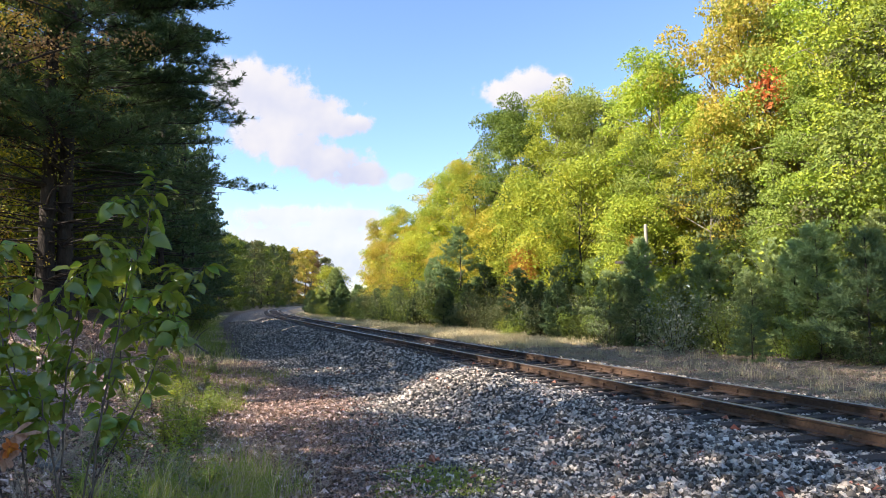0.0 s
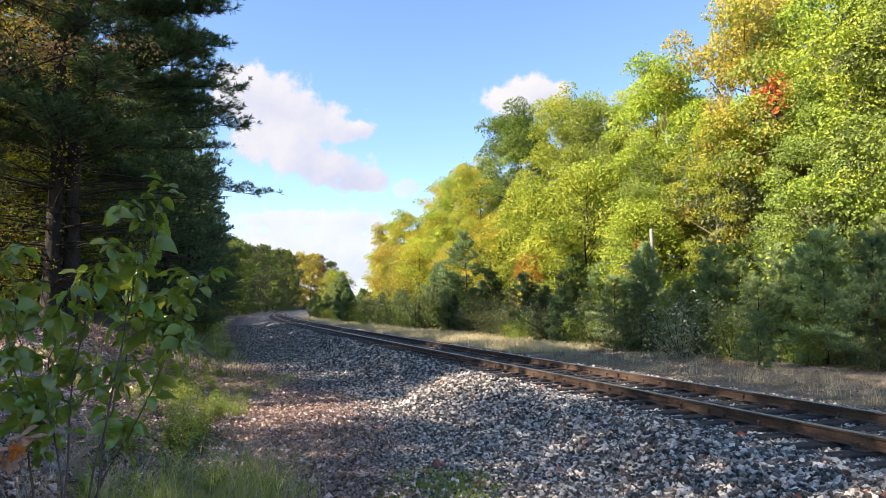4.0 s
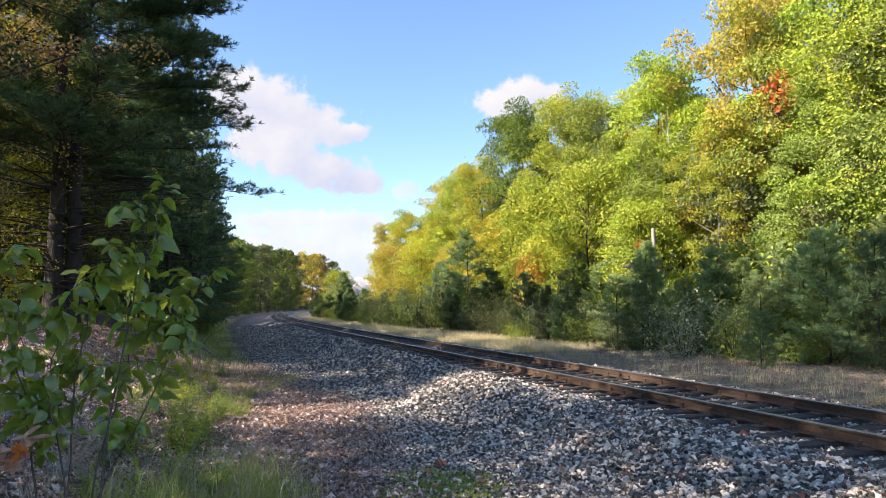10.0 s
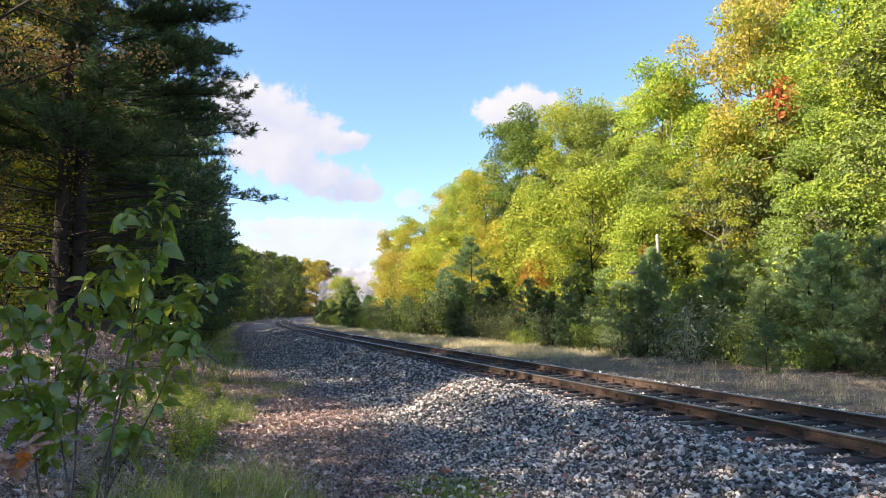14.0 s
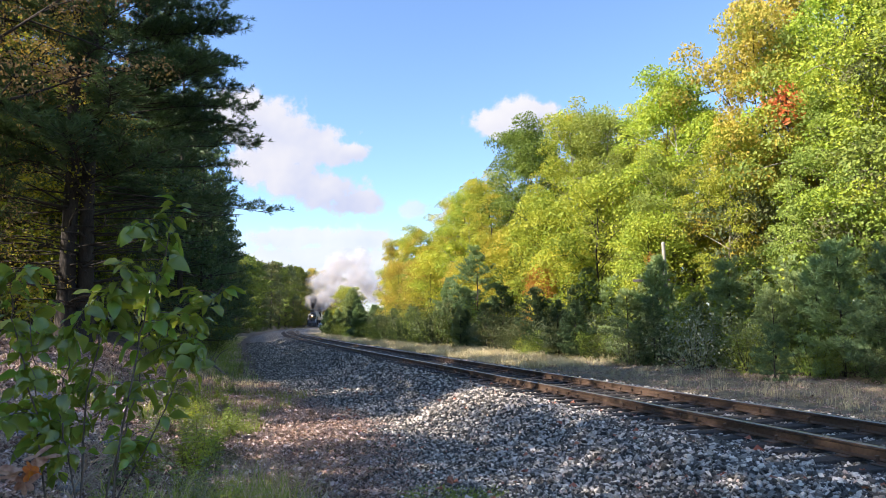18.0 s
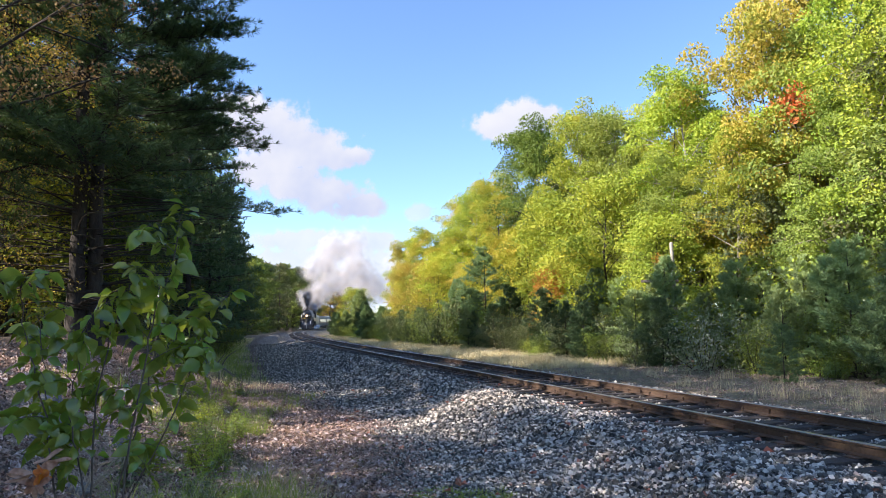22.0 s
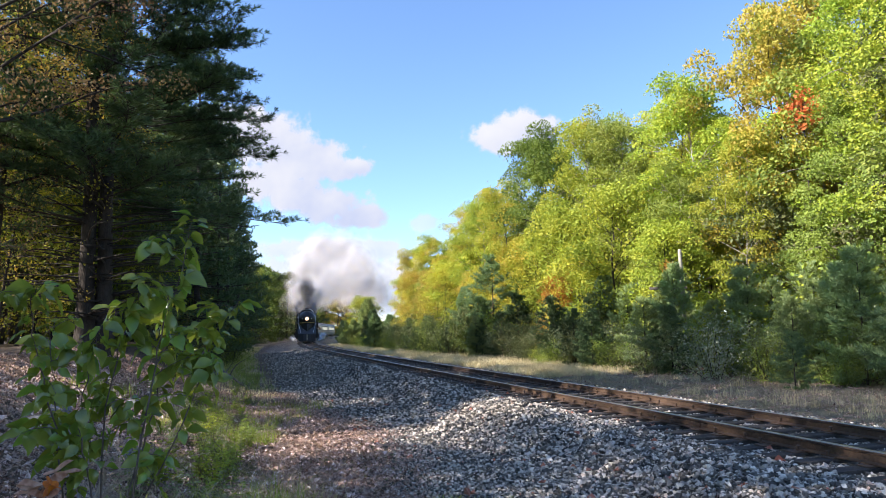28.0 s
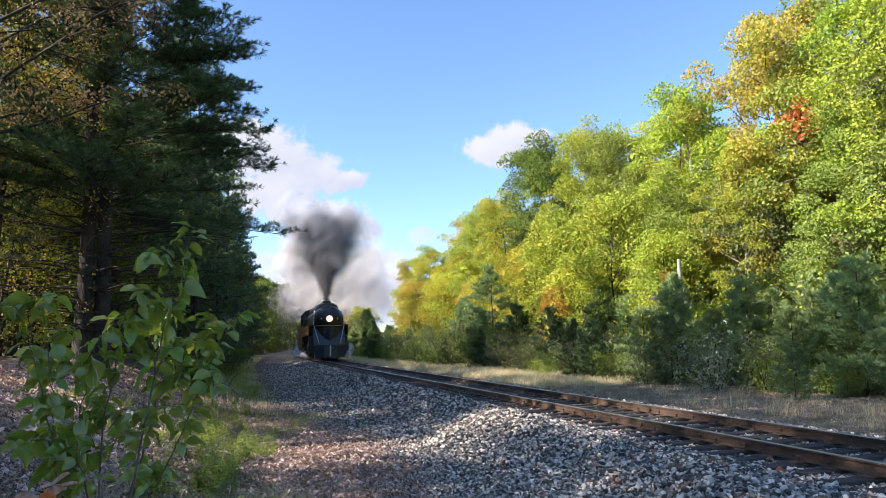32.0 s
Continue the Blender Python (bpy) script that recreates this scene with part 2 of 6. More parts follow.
CAST = grain_mat("black_locomotive_paint", (0.007, 0.007, 0.007), (0.014, 0.013, 0.013), 2.0, 0.34, 0.0, 0.03, 0.002)
SOOT = grain_mat("sooty_running_gear", (0.015, 0.014, 0.013), (0.05, 0.045, 0.04), 5.0, 0.55, 0.3, 0.3, 0.006)
STEEL = grain_mat("bright_rod_steel", (0.3, 0.3, 0.3), (0.5, 0.5, 0.5), 6.0, 0.35, 0.9, 0.1, 0.002)
MAROON = grain_mat("maroon_band_paint", (0.10, 0.014, 0.014), (0.15, 0.022, 0.02), 2.0, 0.35, 0.0, 0.03, 0.002)
GOLD = grain_mat("gold_line_paint", (0.5, 0.33, 0.08), (0.6, 0.42, 0.12), 3.0, 0.4, 0.0, 0.03, 0.002)
RAILING = grain_mat("pale_handrail", (0.5, 0.5, 0.5), (0.7, 0.7, 0.7), 5.0, 0.4, 0.2, 0.05, 0.002)
# silver coach made dark grey: the shade it runs in is in the colour
COACH = grain_mat("shade_darkened_coach_side", (0.06, 0.062, 0.065), (0.1, 0.1, 0.1), 1.0, 0.55, 0.0, 0.05, 0.002)
COACH_ROOF = grain_mat("dark_coach_roof", (0.06, 0.06, 0.065), (0.12, 0.12, 0.12), 1.0, 0.5, 0.0, 0.1, 0.004)


def plain(name, colour, rough=0.4, metal=0.0, glow=0.0):
    m, t, b = material(name, rough, metal)
    b.inputs["Base Color"].default_value = (*colour, 1)
    if glow:
        b.inputs["Emission Color"].default_value = (*colour, 1)
        b.inputs["Emission Strength"].default_value = glow
    return m


DARK_GLASS = plain("dark_window_glass", (0.015, 0.02, 0.025), 0.06)
LAMP_LIT = plain("lit_headlamp", (1.0, 0.74, 0.5), 0.3, 0, 1.3)
# emission on the reflector imitates the glare round the lit lens
REFLECTOR_GLARE = plain("reflector_with_glare", (1.0, 0.62, 0.34), 0.3, 0, 0.4)
APRON = grain_mat("blue_grey_apron_paint", (0.03, 0.034, 0.044), (0.05, 0.056, 0.07), 2.0, 0.38, 0.0, 0.03, 0.002)
BOARD = plain("white_number_bar", (0.8, 0.78, 0.7), 0.5)


def vapour(name, colour, cover, scale):
    """Steam or smoke: pale, lets much of the light through, thin at its wisps."""
    m = bpy.data.materials.new(name)
    m.use_nodes = True
    t = m.node_tree
    t.nodes.remove(t.nodes["Principled BSDF"])
    di = nd(t, "ShaderNodeBsdfDiffuse", Color=(*colour, 1))
    tl = nd(t, "ShaderNodeBsdfTranslucent", Color=(*colour, 1))
    both = nd(t, "ShaderNodeMixShader", Fac=0.5)
    t.links.new(di.outputs[0], both.inputs[1])
    t.links.new(tl.outputs[0], both.inputs[2])
    clear = t.nodes.new("ShaderNodeBsdfTransparent")
    n = noise_tex(t, scale, 4.0, 0.6)
    mr = nd(t, "ShaderNodeMapRange", From_Min=0.35, From_Max=0.65, To_Min=cover * 0.35, To_Max=cover)
    t.links.new(n, mr.inputs["Value"])
    out = t.nodes.new("ShaderNodeMixShader")
    t.links.new(mr.outputs["Result"], out.inputs["Fac"])
    t.links.new(clear.outputs[0], out.inputs[1])
    t.links.new(both.outputs[0], out.inputs[2])
    t.links.new(out.outputs[0], t.nodes["Material Output"].inputs["Surface"])
    return m


STEAM = vapour("white_steam", (0.72, 0.68, 0.66), 0.05, 0.25)
GREY_SMOKE = vapour("grey_smoke", (0.74, 0.72, 0.73), 0.05, 0.4)
WISP = vapour("bright_steam", (0.9, 0.9, 0.92), 0.08, 1.2)
DARK_SMOKE = vapour("dark_smoke", (0.22, 0.22, 0.23), 0.12, 0.7)
SOOTY_SMOKE = vapour("sooty_smoke", (0.4, 0.4, 0.43), 0.06, 0.5)

# ---- the line of the track, and the lie of the land ----
RAIL_Z = 0.53
DS = 0.5
S_TAB = np.arange(-300, 760, DS)
_u = np.clip(S_TAB, 0, None)
_k = np.where(S_TAB < -20, 0.0, -0.00076 + 0.00187 * np.clip(_u / 60, 0, 1) + 0.00006 * np.clip((_u - 60) / 60, 0, 1))
_th = 1.8947 - np.cumsum(_k) * DS
_zero = int(np.argmin(abs(S_TAB)))
TH_TAB = _th - _th[_zero] + 1.8947
X_TAB = np.cumsum(np.cos(TH_TAB)) * DS
Y_TAB = np.cumsum(np.sin(TH_TAB)) * DS
X_TAB += 7.6455 * math.sin(1.8947) - X_TAB[_zero]
Y_TAB += -7.6455 * math.cos(1.8947) - Y_TAB[_zero]


def on_track(s, o):
    """The plan place at s metres along the track and o metres to the right of its middle."""
    th = np.interp(s, S_TAB, TH_TAB)
    return np.interp(s, S_TAB, X_TAB) + o * np.sin(th), np.interp(s, S_TAB, Y_TAB) - o * np.cos(th)


def off_track(x, y):
    j = int(np.argmin((X_TAB - x) ** 2 + (Y_TAB - y) ** 2))
    dx, dy = x - X_TAB[j], y - Y_TAB[j]
    return S_TAB[j] + dx * math.cos(TH_TAB[j]) + dy * math.sin(TH_TAB[j]), dx * math.sin(TH_TAB[j]) - dy * math.cos(TH_TAB[j])


def step(a, b, v):
    u = np.clip((np.asarray(v, float) - a) / (b - a), 0, 1)
    return u * u * (3 - 2 * u)


def waves(s, o, scale, seed):
    """Smooth, uneven swell between -1 and 1."""
    r = np.random.RandomState(seed)
    out = 0
    for i in range(6):
        a, p, f = r.uniform(0, 6.28), r.uniform(0, 6.28), r.uniform(0.6, 1.7) / scale
        out = out + np.sin((s * math.cos(a) + o * math.sin(a)) * f * 6.28 + p)
    return out / 4.0


MOUNDS = ((13.4, -2.7, 1.7, 1.0, 0.3), (29.0, -2.6, 2.4, 1.0, 0.34), (20.5, -2.6, 1.2, 0.6, 0.08), (43.0, -2.6, 3.0, 0.7, 0.15), (7.5, -2.5, 1.3, 0.6, 0.06))


def height(s, o):
    s, o = np.asarray(s, float), np.asarray(o, float)
    bed = 0.315 * step(-3.4, -2.0, o) * (1 - step(1.7, 2.9, o))
    z = bed + 0.14 * step(1.7, 3.2, o)
    for ms, mo, ls, lo, h in MOUNDS:
        z = z + h * np.exp(-((s - ms) / ls) ** 2 - ((o - mo) / lo) ** 2) * (1 - step(-2.3, -1.5, o))
    bank = step(-7.0, -12.5, o)
    z = z + bank * (1.75 - 0.9 * step(30, 70, s)) + 0.6 * step(-12, -60, o)
    away = 1 - step(3.0, 2.2, abs(o))
    z = z + 0.03 * waves(s, o, 2.6, 3) * (0.3 + away) + 0.25 * waves(s, o, 17, 5) * step(9, 16, abs(o))
    z = z + 0.5 * step(9, 40, o)
    return z


def gravel_edge(s):
    """Where the ballast gives way to leaf mould, across the track."""
    return np.interp(s, (5, 8, 10, 14, 18, 22, 38, 80), (-5.9, -5.8, -5.4, -4.95, -5.6, -6.1, -5.7, -5.4))


def ground_at(x, y):
    s, o = off_track(x, y)
    return float(height(s, o))


def mesh_from(name, verts, faces, mats, smooth=False, index=None):
    """One mesh from arrays: faces all with the same count of corners."""
    verts, faces = np.asarray(verts, np.float32), np.asarray(faces, np.int32)
    me = bpy.data.meshes.new(name)
    me.vertices.add(len(verts))
    me.vertices.foreach_set("co", verts.ravel())
    n, k = faces.shape
    me.loops.add(n * k)
    me.loops.foreach_set("vertex_index", faces.ravel())
    me.polygons.add(n)
    me.polygons.foreach_set("loop_start", np.arange(n, dtype=np.int32) * k)
    me.polygons.foreach_set("loop_total", np.full(n, k, np.int32))
    me.polygons.foreach_set("use_smooth", np.full(n, smooth, bool))
    for m in mats if isinstance(mats, (list, tuple)) else [mats]:
        me.materials.append(m)
    if index is not None:
        me.polygons.foreach_set("material_index", np.asarray(index, np.int32))
    me.update(calc_edges=True)
    me.validate()
    return me


def part(name, bm, mat, parent=None, label=""):
    """Links a bmesh (or ready mesh data) as one mesh object under its thing."""
    if isinstance(bm, bmesh.types.BMesh):
        me = bpy.data.meshes.new(name)
        bm.to_mesh(me)
        bm.free()
        me.materials.append(mat)
    else:
        me = bm
    ob = new(name, me)
    ob.parent = parent
    return tagged(ob, label) if label else ob


def grid_faces(ni, nj):
    i, j = np.meshgrid(np.arange(ni - 1), np.arange(nj - 1), indexing="ij")
    a = (i * nj + j).ravel()
    return np.stack([a, a + nj, a + nj + 1, a + 1], 1)


def build_ground():
    s = np.concatenate([[-300, -150, -80, -45], np.arange(-30, 2, 1.0), np.arange(2, 34, 0.14), np.arange(34, 70, 0.4), np.arange(70, 150, 1.5), np.arange(150, 400, 5), [430, 480, 560, 650, 755]])
    o = np.concatenate([[-900, -400, -180, -90], np.arange(-60, -14, 2.0), np.arange(-14, -9, 0.5), np.arange(-9, 4, 0.13), np.arange(4, 12, 0.5), np.arange(12, 60, 3.0), [90, 160, 300, 480]])
    ss, oo = np.meshgrid(s, o, indexing="ij")
    x, y = on_track(ss, oo)
    z = height(ss, oo)
    ob = new("ground", mesh_from("ground", np.stack([x, y, z], -1).reshape(-1, 3), grid_faces(len(s), len(o)), GROUND, True))
    w = waves(ss, oo, 3.0, 11) * 0.4
    edge = oo + w
    gravel = step(-0.4, 0.4, edge - gravel_edge(ss)) * (1 - step(2.8, 3.4, edge))
    sand = np.exp(-((ss - 18.4) / 1.5) ** 2 - ((oo + 6.9) / 1.1) ** 2) + 0.45 * step(4.5, 5.2, edge) * (1 - step(6.0, 7.2, edge)) * (1 - step(14, 22, ss))
    turf = step(2.9, 3.6, edge) * (1 - step(8, 11, edge)) * (1 - 0.7 * np.clip(sand, 0, 1)) + 0.6 * step(-6.2, -7.0, edge) * (1 - step(-9, -11, edge)) * step(22, 40, ss)
    moss = 0.85 * np.exp(-((ss - 6.8) / 0.7) ** 2 - ((oo + 5.35) / 0.5) ** 2) * (waves(ss, oo, 0.7, 9) > -0.3) + 0.6 * np.exp(-((ss - 12.3) / 1.8) ** 2 - ((oo + 5.9) / 0.9) ** 2) * (waves(ss, oo, 0.8, 8) > 0)
    for name, v in (("gravel", gravel), ("sand", sand), ("turf", turf), ("moss", moss)):
        ob.data.attributes.new(name, "FLOAT", "POINT").data.foreach_set("value", np.clip(v, 0, 1).astype(np.float32).ravel())
    tagged(ob, "gravel trackside path, leaf mould and dry turf in open woodland", "ground", kind="structure")


build_ground()


def sweep(profile, s, o, z, mat_of, mats, name):
    """A profile (across, up) drawn along the track."""
    n, k = len(s), len(profile)
    pa, pz = np.array(profile).T
    x, y = on_track(np.repeat(s, k), o + np.tile(pa, n))
    v = np.stack([x, y, z + np.tile(pz, n)], 1)
    i, j = np.meshgrid(np.arange(n - 1), np.arange(k), indexing="ij")
    a, b = (i * k + j).ravel(), (i * k + (j + 1) % k).ravel()
    f = np.stack([a, b, b + k, a + k], 1)
    return mesh_from(name, v, f, mats, False, np.tile(mat_of, n - 1))


def box(bm, x0, y0, z0, x1, y1, z1, bevel=0.0):
    r = bmesh.ops.create_cube(bm, size=1.0, matrix=Matrix.Translation(((x0 + x1) / 2, (y0 + y1) / 2, (z0 + z1) / 2)) @ Matrix.Diagonal((x1 - x0, y1 - y0, z1 - z0, 1)))
    if bevel:
        es = list({e for v in r["verts"] for e in v.link_edges})
        bmesh.ops.bevel(bm, geom=es, offset=bevel, segments=1, affect="EDGES")
    return bm


def build_track():
    track = tagged(new("railway_track"), "single curving railway track on grey ballast, rusty rails", "railway track")
    prof = [(-0.068, 0), (0.068, 0), (0.068, 0.012), (0.011, 0.03), (0.011, 0.106), (0.032, 0.118), (0.035, 0.144), (0.027, 0.152), (-0.027, 0.152), (-0.035, 0.144), (-0.032, 0.118), (-0.011, 0.106), (-0.011, 0.03), (-0.068, 0.012)]
    kind = [0] * 14
    kind[7] = kind[6] = kind[8] = 1
    s = np.concatenate([np.arange(-30, 60, 0.6), np.arange(60, 480, 3.0)])
    for o in (-0.755, 0.755):
        part("rail", sweep(prof, s, o, RAIL_Z - 0.152, kind, [RUST, RAIL_TOP], "rail"), None, track, "rusty brown rail with worn head")
    rnd = random.Random(4)
    ties = []
    for i in range(3):
        bm = bmesh.new()
        box(bm, -1.4, -0.115, -0.17, 1.4, 0.115, 0, 0.012)
        for v in bm.verts:
            v.co += Vector((rnd.uniform(-0.02, 0.02), rnd.uniform(-0.008, 0.008), rnd.uniform(-0.008, 0.004)))
        me = bpy.data.meshes.new("tie")
        bm.to_mesh(me)
        bm.free()
        me.materials.append(TIE)
        ties.append(me)
    bm = bmesh.new()
    box(bm, -0.17, -0.09, 0, 0.17, 0.09, 0.014, 0.004)
    plate = bpy.data.meshes.new("tie_plate")
    bm.to_mesh(plate)
    bm.free()
    plate.materials.append(RUST)
    bm = bmesh.new()
    box(bm, -0.012, -0.012, 0, 0.012, 0.012, 0.055)
    box(bm, -0.026, -0.018, 0.045, 0.02, 0.018, 0.068, 0.005)
    spike = bpy.data.meshes.new("spike")
    bm.to_mesh(spike)
    bm.free()
    spike.materials.append(RUST)
    s, n = -6.0, 0
    while s < 140:
        x, y = on_track(s, rnd.uniform(-0.06, 0.06))
        th = np.interp(s, S_TAB, TH_TAB)
        tie = part("tie", ties[n % 3], None, track)
        tie.matrix_basis = Matrix.Translation((float(x), float(y), RAIL_Z - 0.166)) @ Matrix.Rotation(float(th) - math.pi / 2 + rnd.uniform(-0.03, 0.03), 4, "Z")
        if s < 36:
            for o in (-0.755, 0.755):
                p = part("tie_plate", plate, None, tie)
                p.matrix_basis = pose(o, 0, 0.0)
                for side in (-1, 1):
                    if rnd.random() < 0.9:
                        q = part("spike", spike, None, tie)
                        q.matrix_basis = pose(o + side * 0.09, rnd.choice((-0.05, 0.05)), 0.012 + rnd.uniform(0, 0.03), rnd.uniform(-8, 8), rnd.uniform(-8, 8), 90 + side * 90)
        s += 0.52
        n += 1
    # pairs of joint bars, close to the ends of the rail lengths
    for s0, o in ((9.4, -0.755), (3.6, 0.755), (21.2, -0.755), (15.6, 0.755), (33.0, -0.755), (27.5, 0.755)):
        for side in (-1, 1):
            me = sweep([(side * 0.013, 0.032), (side * 0.028, 0.04), (side * 0.028, 0.095), (side * 0.013, 0.103)], np.arange(s0, s0 + 0.92, 0.3), o, RAIL_Z - 0.152, [0] * 4, [RUST], "joint_bar")
            part("joint_bar", me, None, track)


build_track()

# ---- plants: builders ----
def tube(points, radii, sides=6):
    """A tapered tube through the points, as vertices and quads."""
    pts, n = np.asarray(points, float), len(points)
    d = np.gradient(pts, axis=0)
    d /= np.linalg.norm(d, axis=1)[:, None] + 1e-9
    up = np.where(abs(d[:, 2:3]) > 0.9, np.array([[1.0, 0, 0]]), np.array([[0, 0, 1.0]]))
    a = np.cross(d, up)
    a /= np.linalg.norm(a, axis=1)[:, None] + 1e-9
    b = np.cross(d, a)
    ang = np.arange(sides) * 2 * math.pi / sides
    ring = a[:, None] * np.cos(ang)[None, :, None] + b[:, None] * np.sin(ang)[None, :, None]
    v = (pts[:, None] + ring * np.asarray(radii)[:, None, None]).reshape(-1, 3)
    i, j = np.meshgrid(np.arange(n - 1), np.arange(sides), indexing="ij")
    p, q = (i * sides + j).ravel(), (i * sides + (j + 1) % sides).ravel()
    return v, np.stack([p, q, q + sides, p + sides], 1)


class Bag:
    """Gathers vertices and quads into one mesh."""

    def __init__(self):
        self.v, self.f, self.n = [], [], 0

    def add(self, v, f):
        self.v.append(v)
        self.f.append(np.asarray(f) + self.n)
        self.n += len(v)

    def mesh(self, name, mat, smooth=False):
        return mesh_from(name, np.concatenate(self.v), np.concatenate(self.f), mat, smooth)


def unit(v):
    return v / (np.linalg.norm(v, axis=-1, keepdims=True) + 1e-9)


def blades(rs, centre, way, normal, length, width, fold=0.15):
    """Leaf blades: one folded diamond each."""
    way = unit(way)
    side = unit(np.cross(normal, way))
    up = np.cross(way, side)
    n = len(centre)
    l, w = length[:, None], width[:, None]
    a = centre
    b = centre + way * l * 0.45 + side * w * 0.5 + up * w * fold
    c = centre + way * l - up * l * 0.12
    d = centre + way * l * 0.45 - side * w * 0.5 + up * w * fold
    v = np.stack([a, b, c, d], 1).reshape(-1, 3)
    return v, np.arange(n * 4).reshape(n, 4)


def limb(rs, start, way, length, sag, n=6):
    t = np.linspace(0, 1, n)[:, None]
    bend = unit(rs.normal(size=3)) * length * 0.10
    p = start + unit(way) * length * t + bend * np.sin(t * 3.0) + np.array([0, 0, -sag * length]) * t * t
    return p


def broadleaf(seed, tall=15.0, wide=3.6, base=0.25, leaves=9000, size=0.2, trunk=0.15, lean=0.04, clump=1.0):
    """Trunk with limbs and a crown of leaves in clumps. Returns two bags."""
    rs = np.random.RandomState(seed)
    wood, crown = Bag(), Bag()
    t = np.linspace(0, 1, 9)[:, None]
    wob = np.cumsum(rs.normal(0, 0.12, (9, 3)), 0) * np.array([1, 1, 0])
    spine = np.array([rs.normal(0, lean) * tall, rs.normal(0, lean) * tall, tall * 0.95]) * t + wob * t
    spine[0, 2] -= 0.3
    wood.add(*tube(spine, trunk * (1 - 0.85 * t[:, 0]) * np.where(t[:, 0] == 0, 1.35, 1), 8))
    clumps = []
    nl = 26
    for i in range(nl):
        h = base + (0.97 - base) * (i + rs.uniform(0, 0.9)) / nl
        start = np.array([np.interp(h, t[:, 0], spine[:, k]) for k in range(3)])
        ang = i * 2.4 + rs.uniform(-0.5, 0.5)
        # broad in the middle, narrow at the top
        reach = wide * (0.5 + 0.6 * math.sin(math.pi * min(1, (h - base) / (1 - base) * 0.8 + 0.22))) * rs.uniform(0.65, 1.15)
        rise = 0.4 + 0.9 * h
        p = limb(rs, start, np.array([math.cos(ang), math.sin(ang), rise]), reach, 0.12)
        wood.add(*tube(p, trunk * 0.42 * (1.15 - h) * np.linspace(1, 0.2, 6), 5))
        clumps.append((p[-1], 0.95))
        clumps.append((p[3], 0.75))
        for k in range(3):
            q0 = p[rs.randint(2, 5)]
            q = limb(rs, q0, (p[-1] - p[0]) / reach + rs.normal(0, 0.7, 3), reach * rs.uniform(0.35, 0.6), 0.1, 4)
            wood.add(*tube(q, trunk * 0.16 * np.linspace(1, 0.3, 4), 4))
            clumps.append((q[-1], 0.8))
    clumps.append((spine[-1] + [0, 0, 0.3], 0.9))
    c = np.array([k[0] for k in clumps])
    r = np.array([k[1] for k in clumps]) * clump * 0.86 * rs.uniform(0.55, 1.25, len(clumps))
    pick = rs.choice(len(c), leaves, p=r ** 2 / (r ** 2).sum())
    d = unit(rs.normal(size=(leaves, 3)))
    d[:, 2] = np.abs(d[:, 2]) * 1.1 - 0.3
    rad = r[pick] * rs.uniform(0.45, 1.0, leaves) ** 0.5
    pos = c[pick] + d * rad[:, None] * np.array([1.1, 1.1, 0.86])
    out = unit(pos - np.array([0, 0, tall * 0.5])) + d * 0.6
    way = out * 0.6 + rs.normal(0, 0.6, (leaves, 3)) + np.array([0, 0, -0.35])
    nor = unit(np.array([0, 0, 0.35]) + d * 1.2 + rs.normal(0, 0.3, (leaves, 3)))
    l = size * rs.uniform(0.65, 1.25, leaves)
    crown.add(*blades(rs, pos, way, nor, l, l * 0.75))
    # the dense heart of each clump
    m = leaves // 4
    pick = rs.choice(len(c), m, p=r ** 2 / (r ** 2).sum())
    pos = c[pick] + rs.normal(0, 0.3, (m, 3)) * r[pick][:, None]
    l = size * rs.uniform(0.9, 1.3, m)
    crown.add(*blades(rs, pos, rs.normal(size=(m, 3)), unit(rs.normal(size=(m, 3))), l, l * 0.8))
    return wood, crown


def tufts(rs, tips, way, count, length, width):
    """Needle tufts: thin blades that fan out forwards from each tip."""
    n = len(tips)
    c = np.repeat(tips, count, 0)
    w = unit(np.repeat(way, count, 0) + rs.normal(0, 0.62, (n * count, 3)))
    side = unit(np.cross(w, rs.normal(size=w.shape)))
    l = length * rs.uniform(0.7, 1.2, n * count)[:, None]
    a = c - w * l * 0.12 + side * width * 0.3
    b = c + w * l * 0.55 + side * width * 0.6
    d = c + w * l
    e = c + w * l * 0.5 - side * width * 0.6
    return np.stack([a, b, d, e], 1).reshape(-1, 3), np.arange(n * count * 4).reshape(-1, 4)


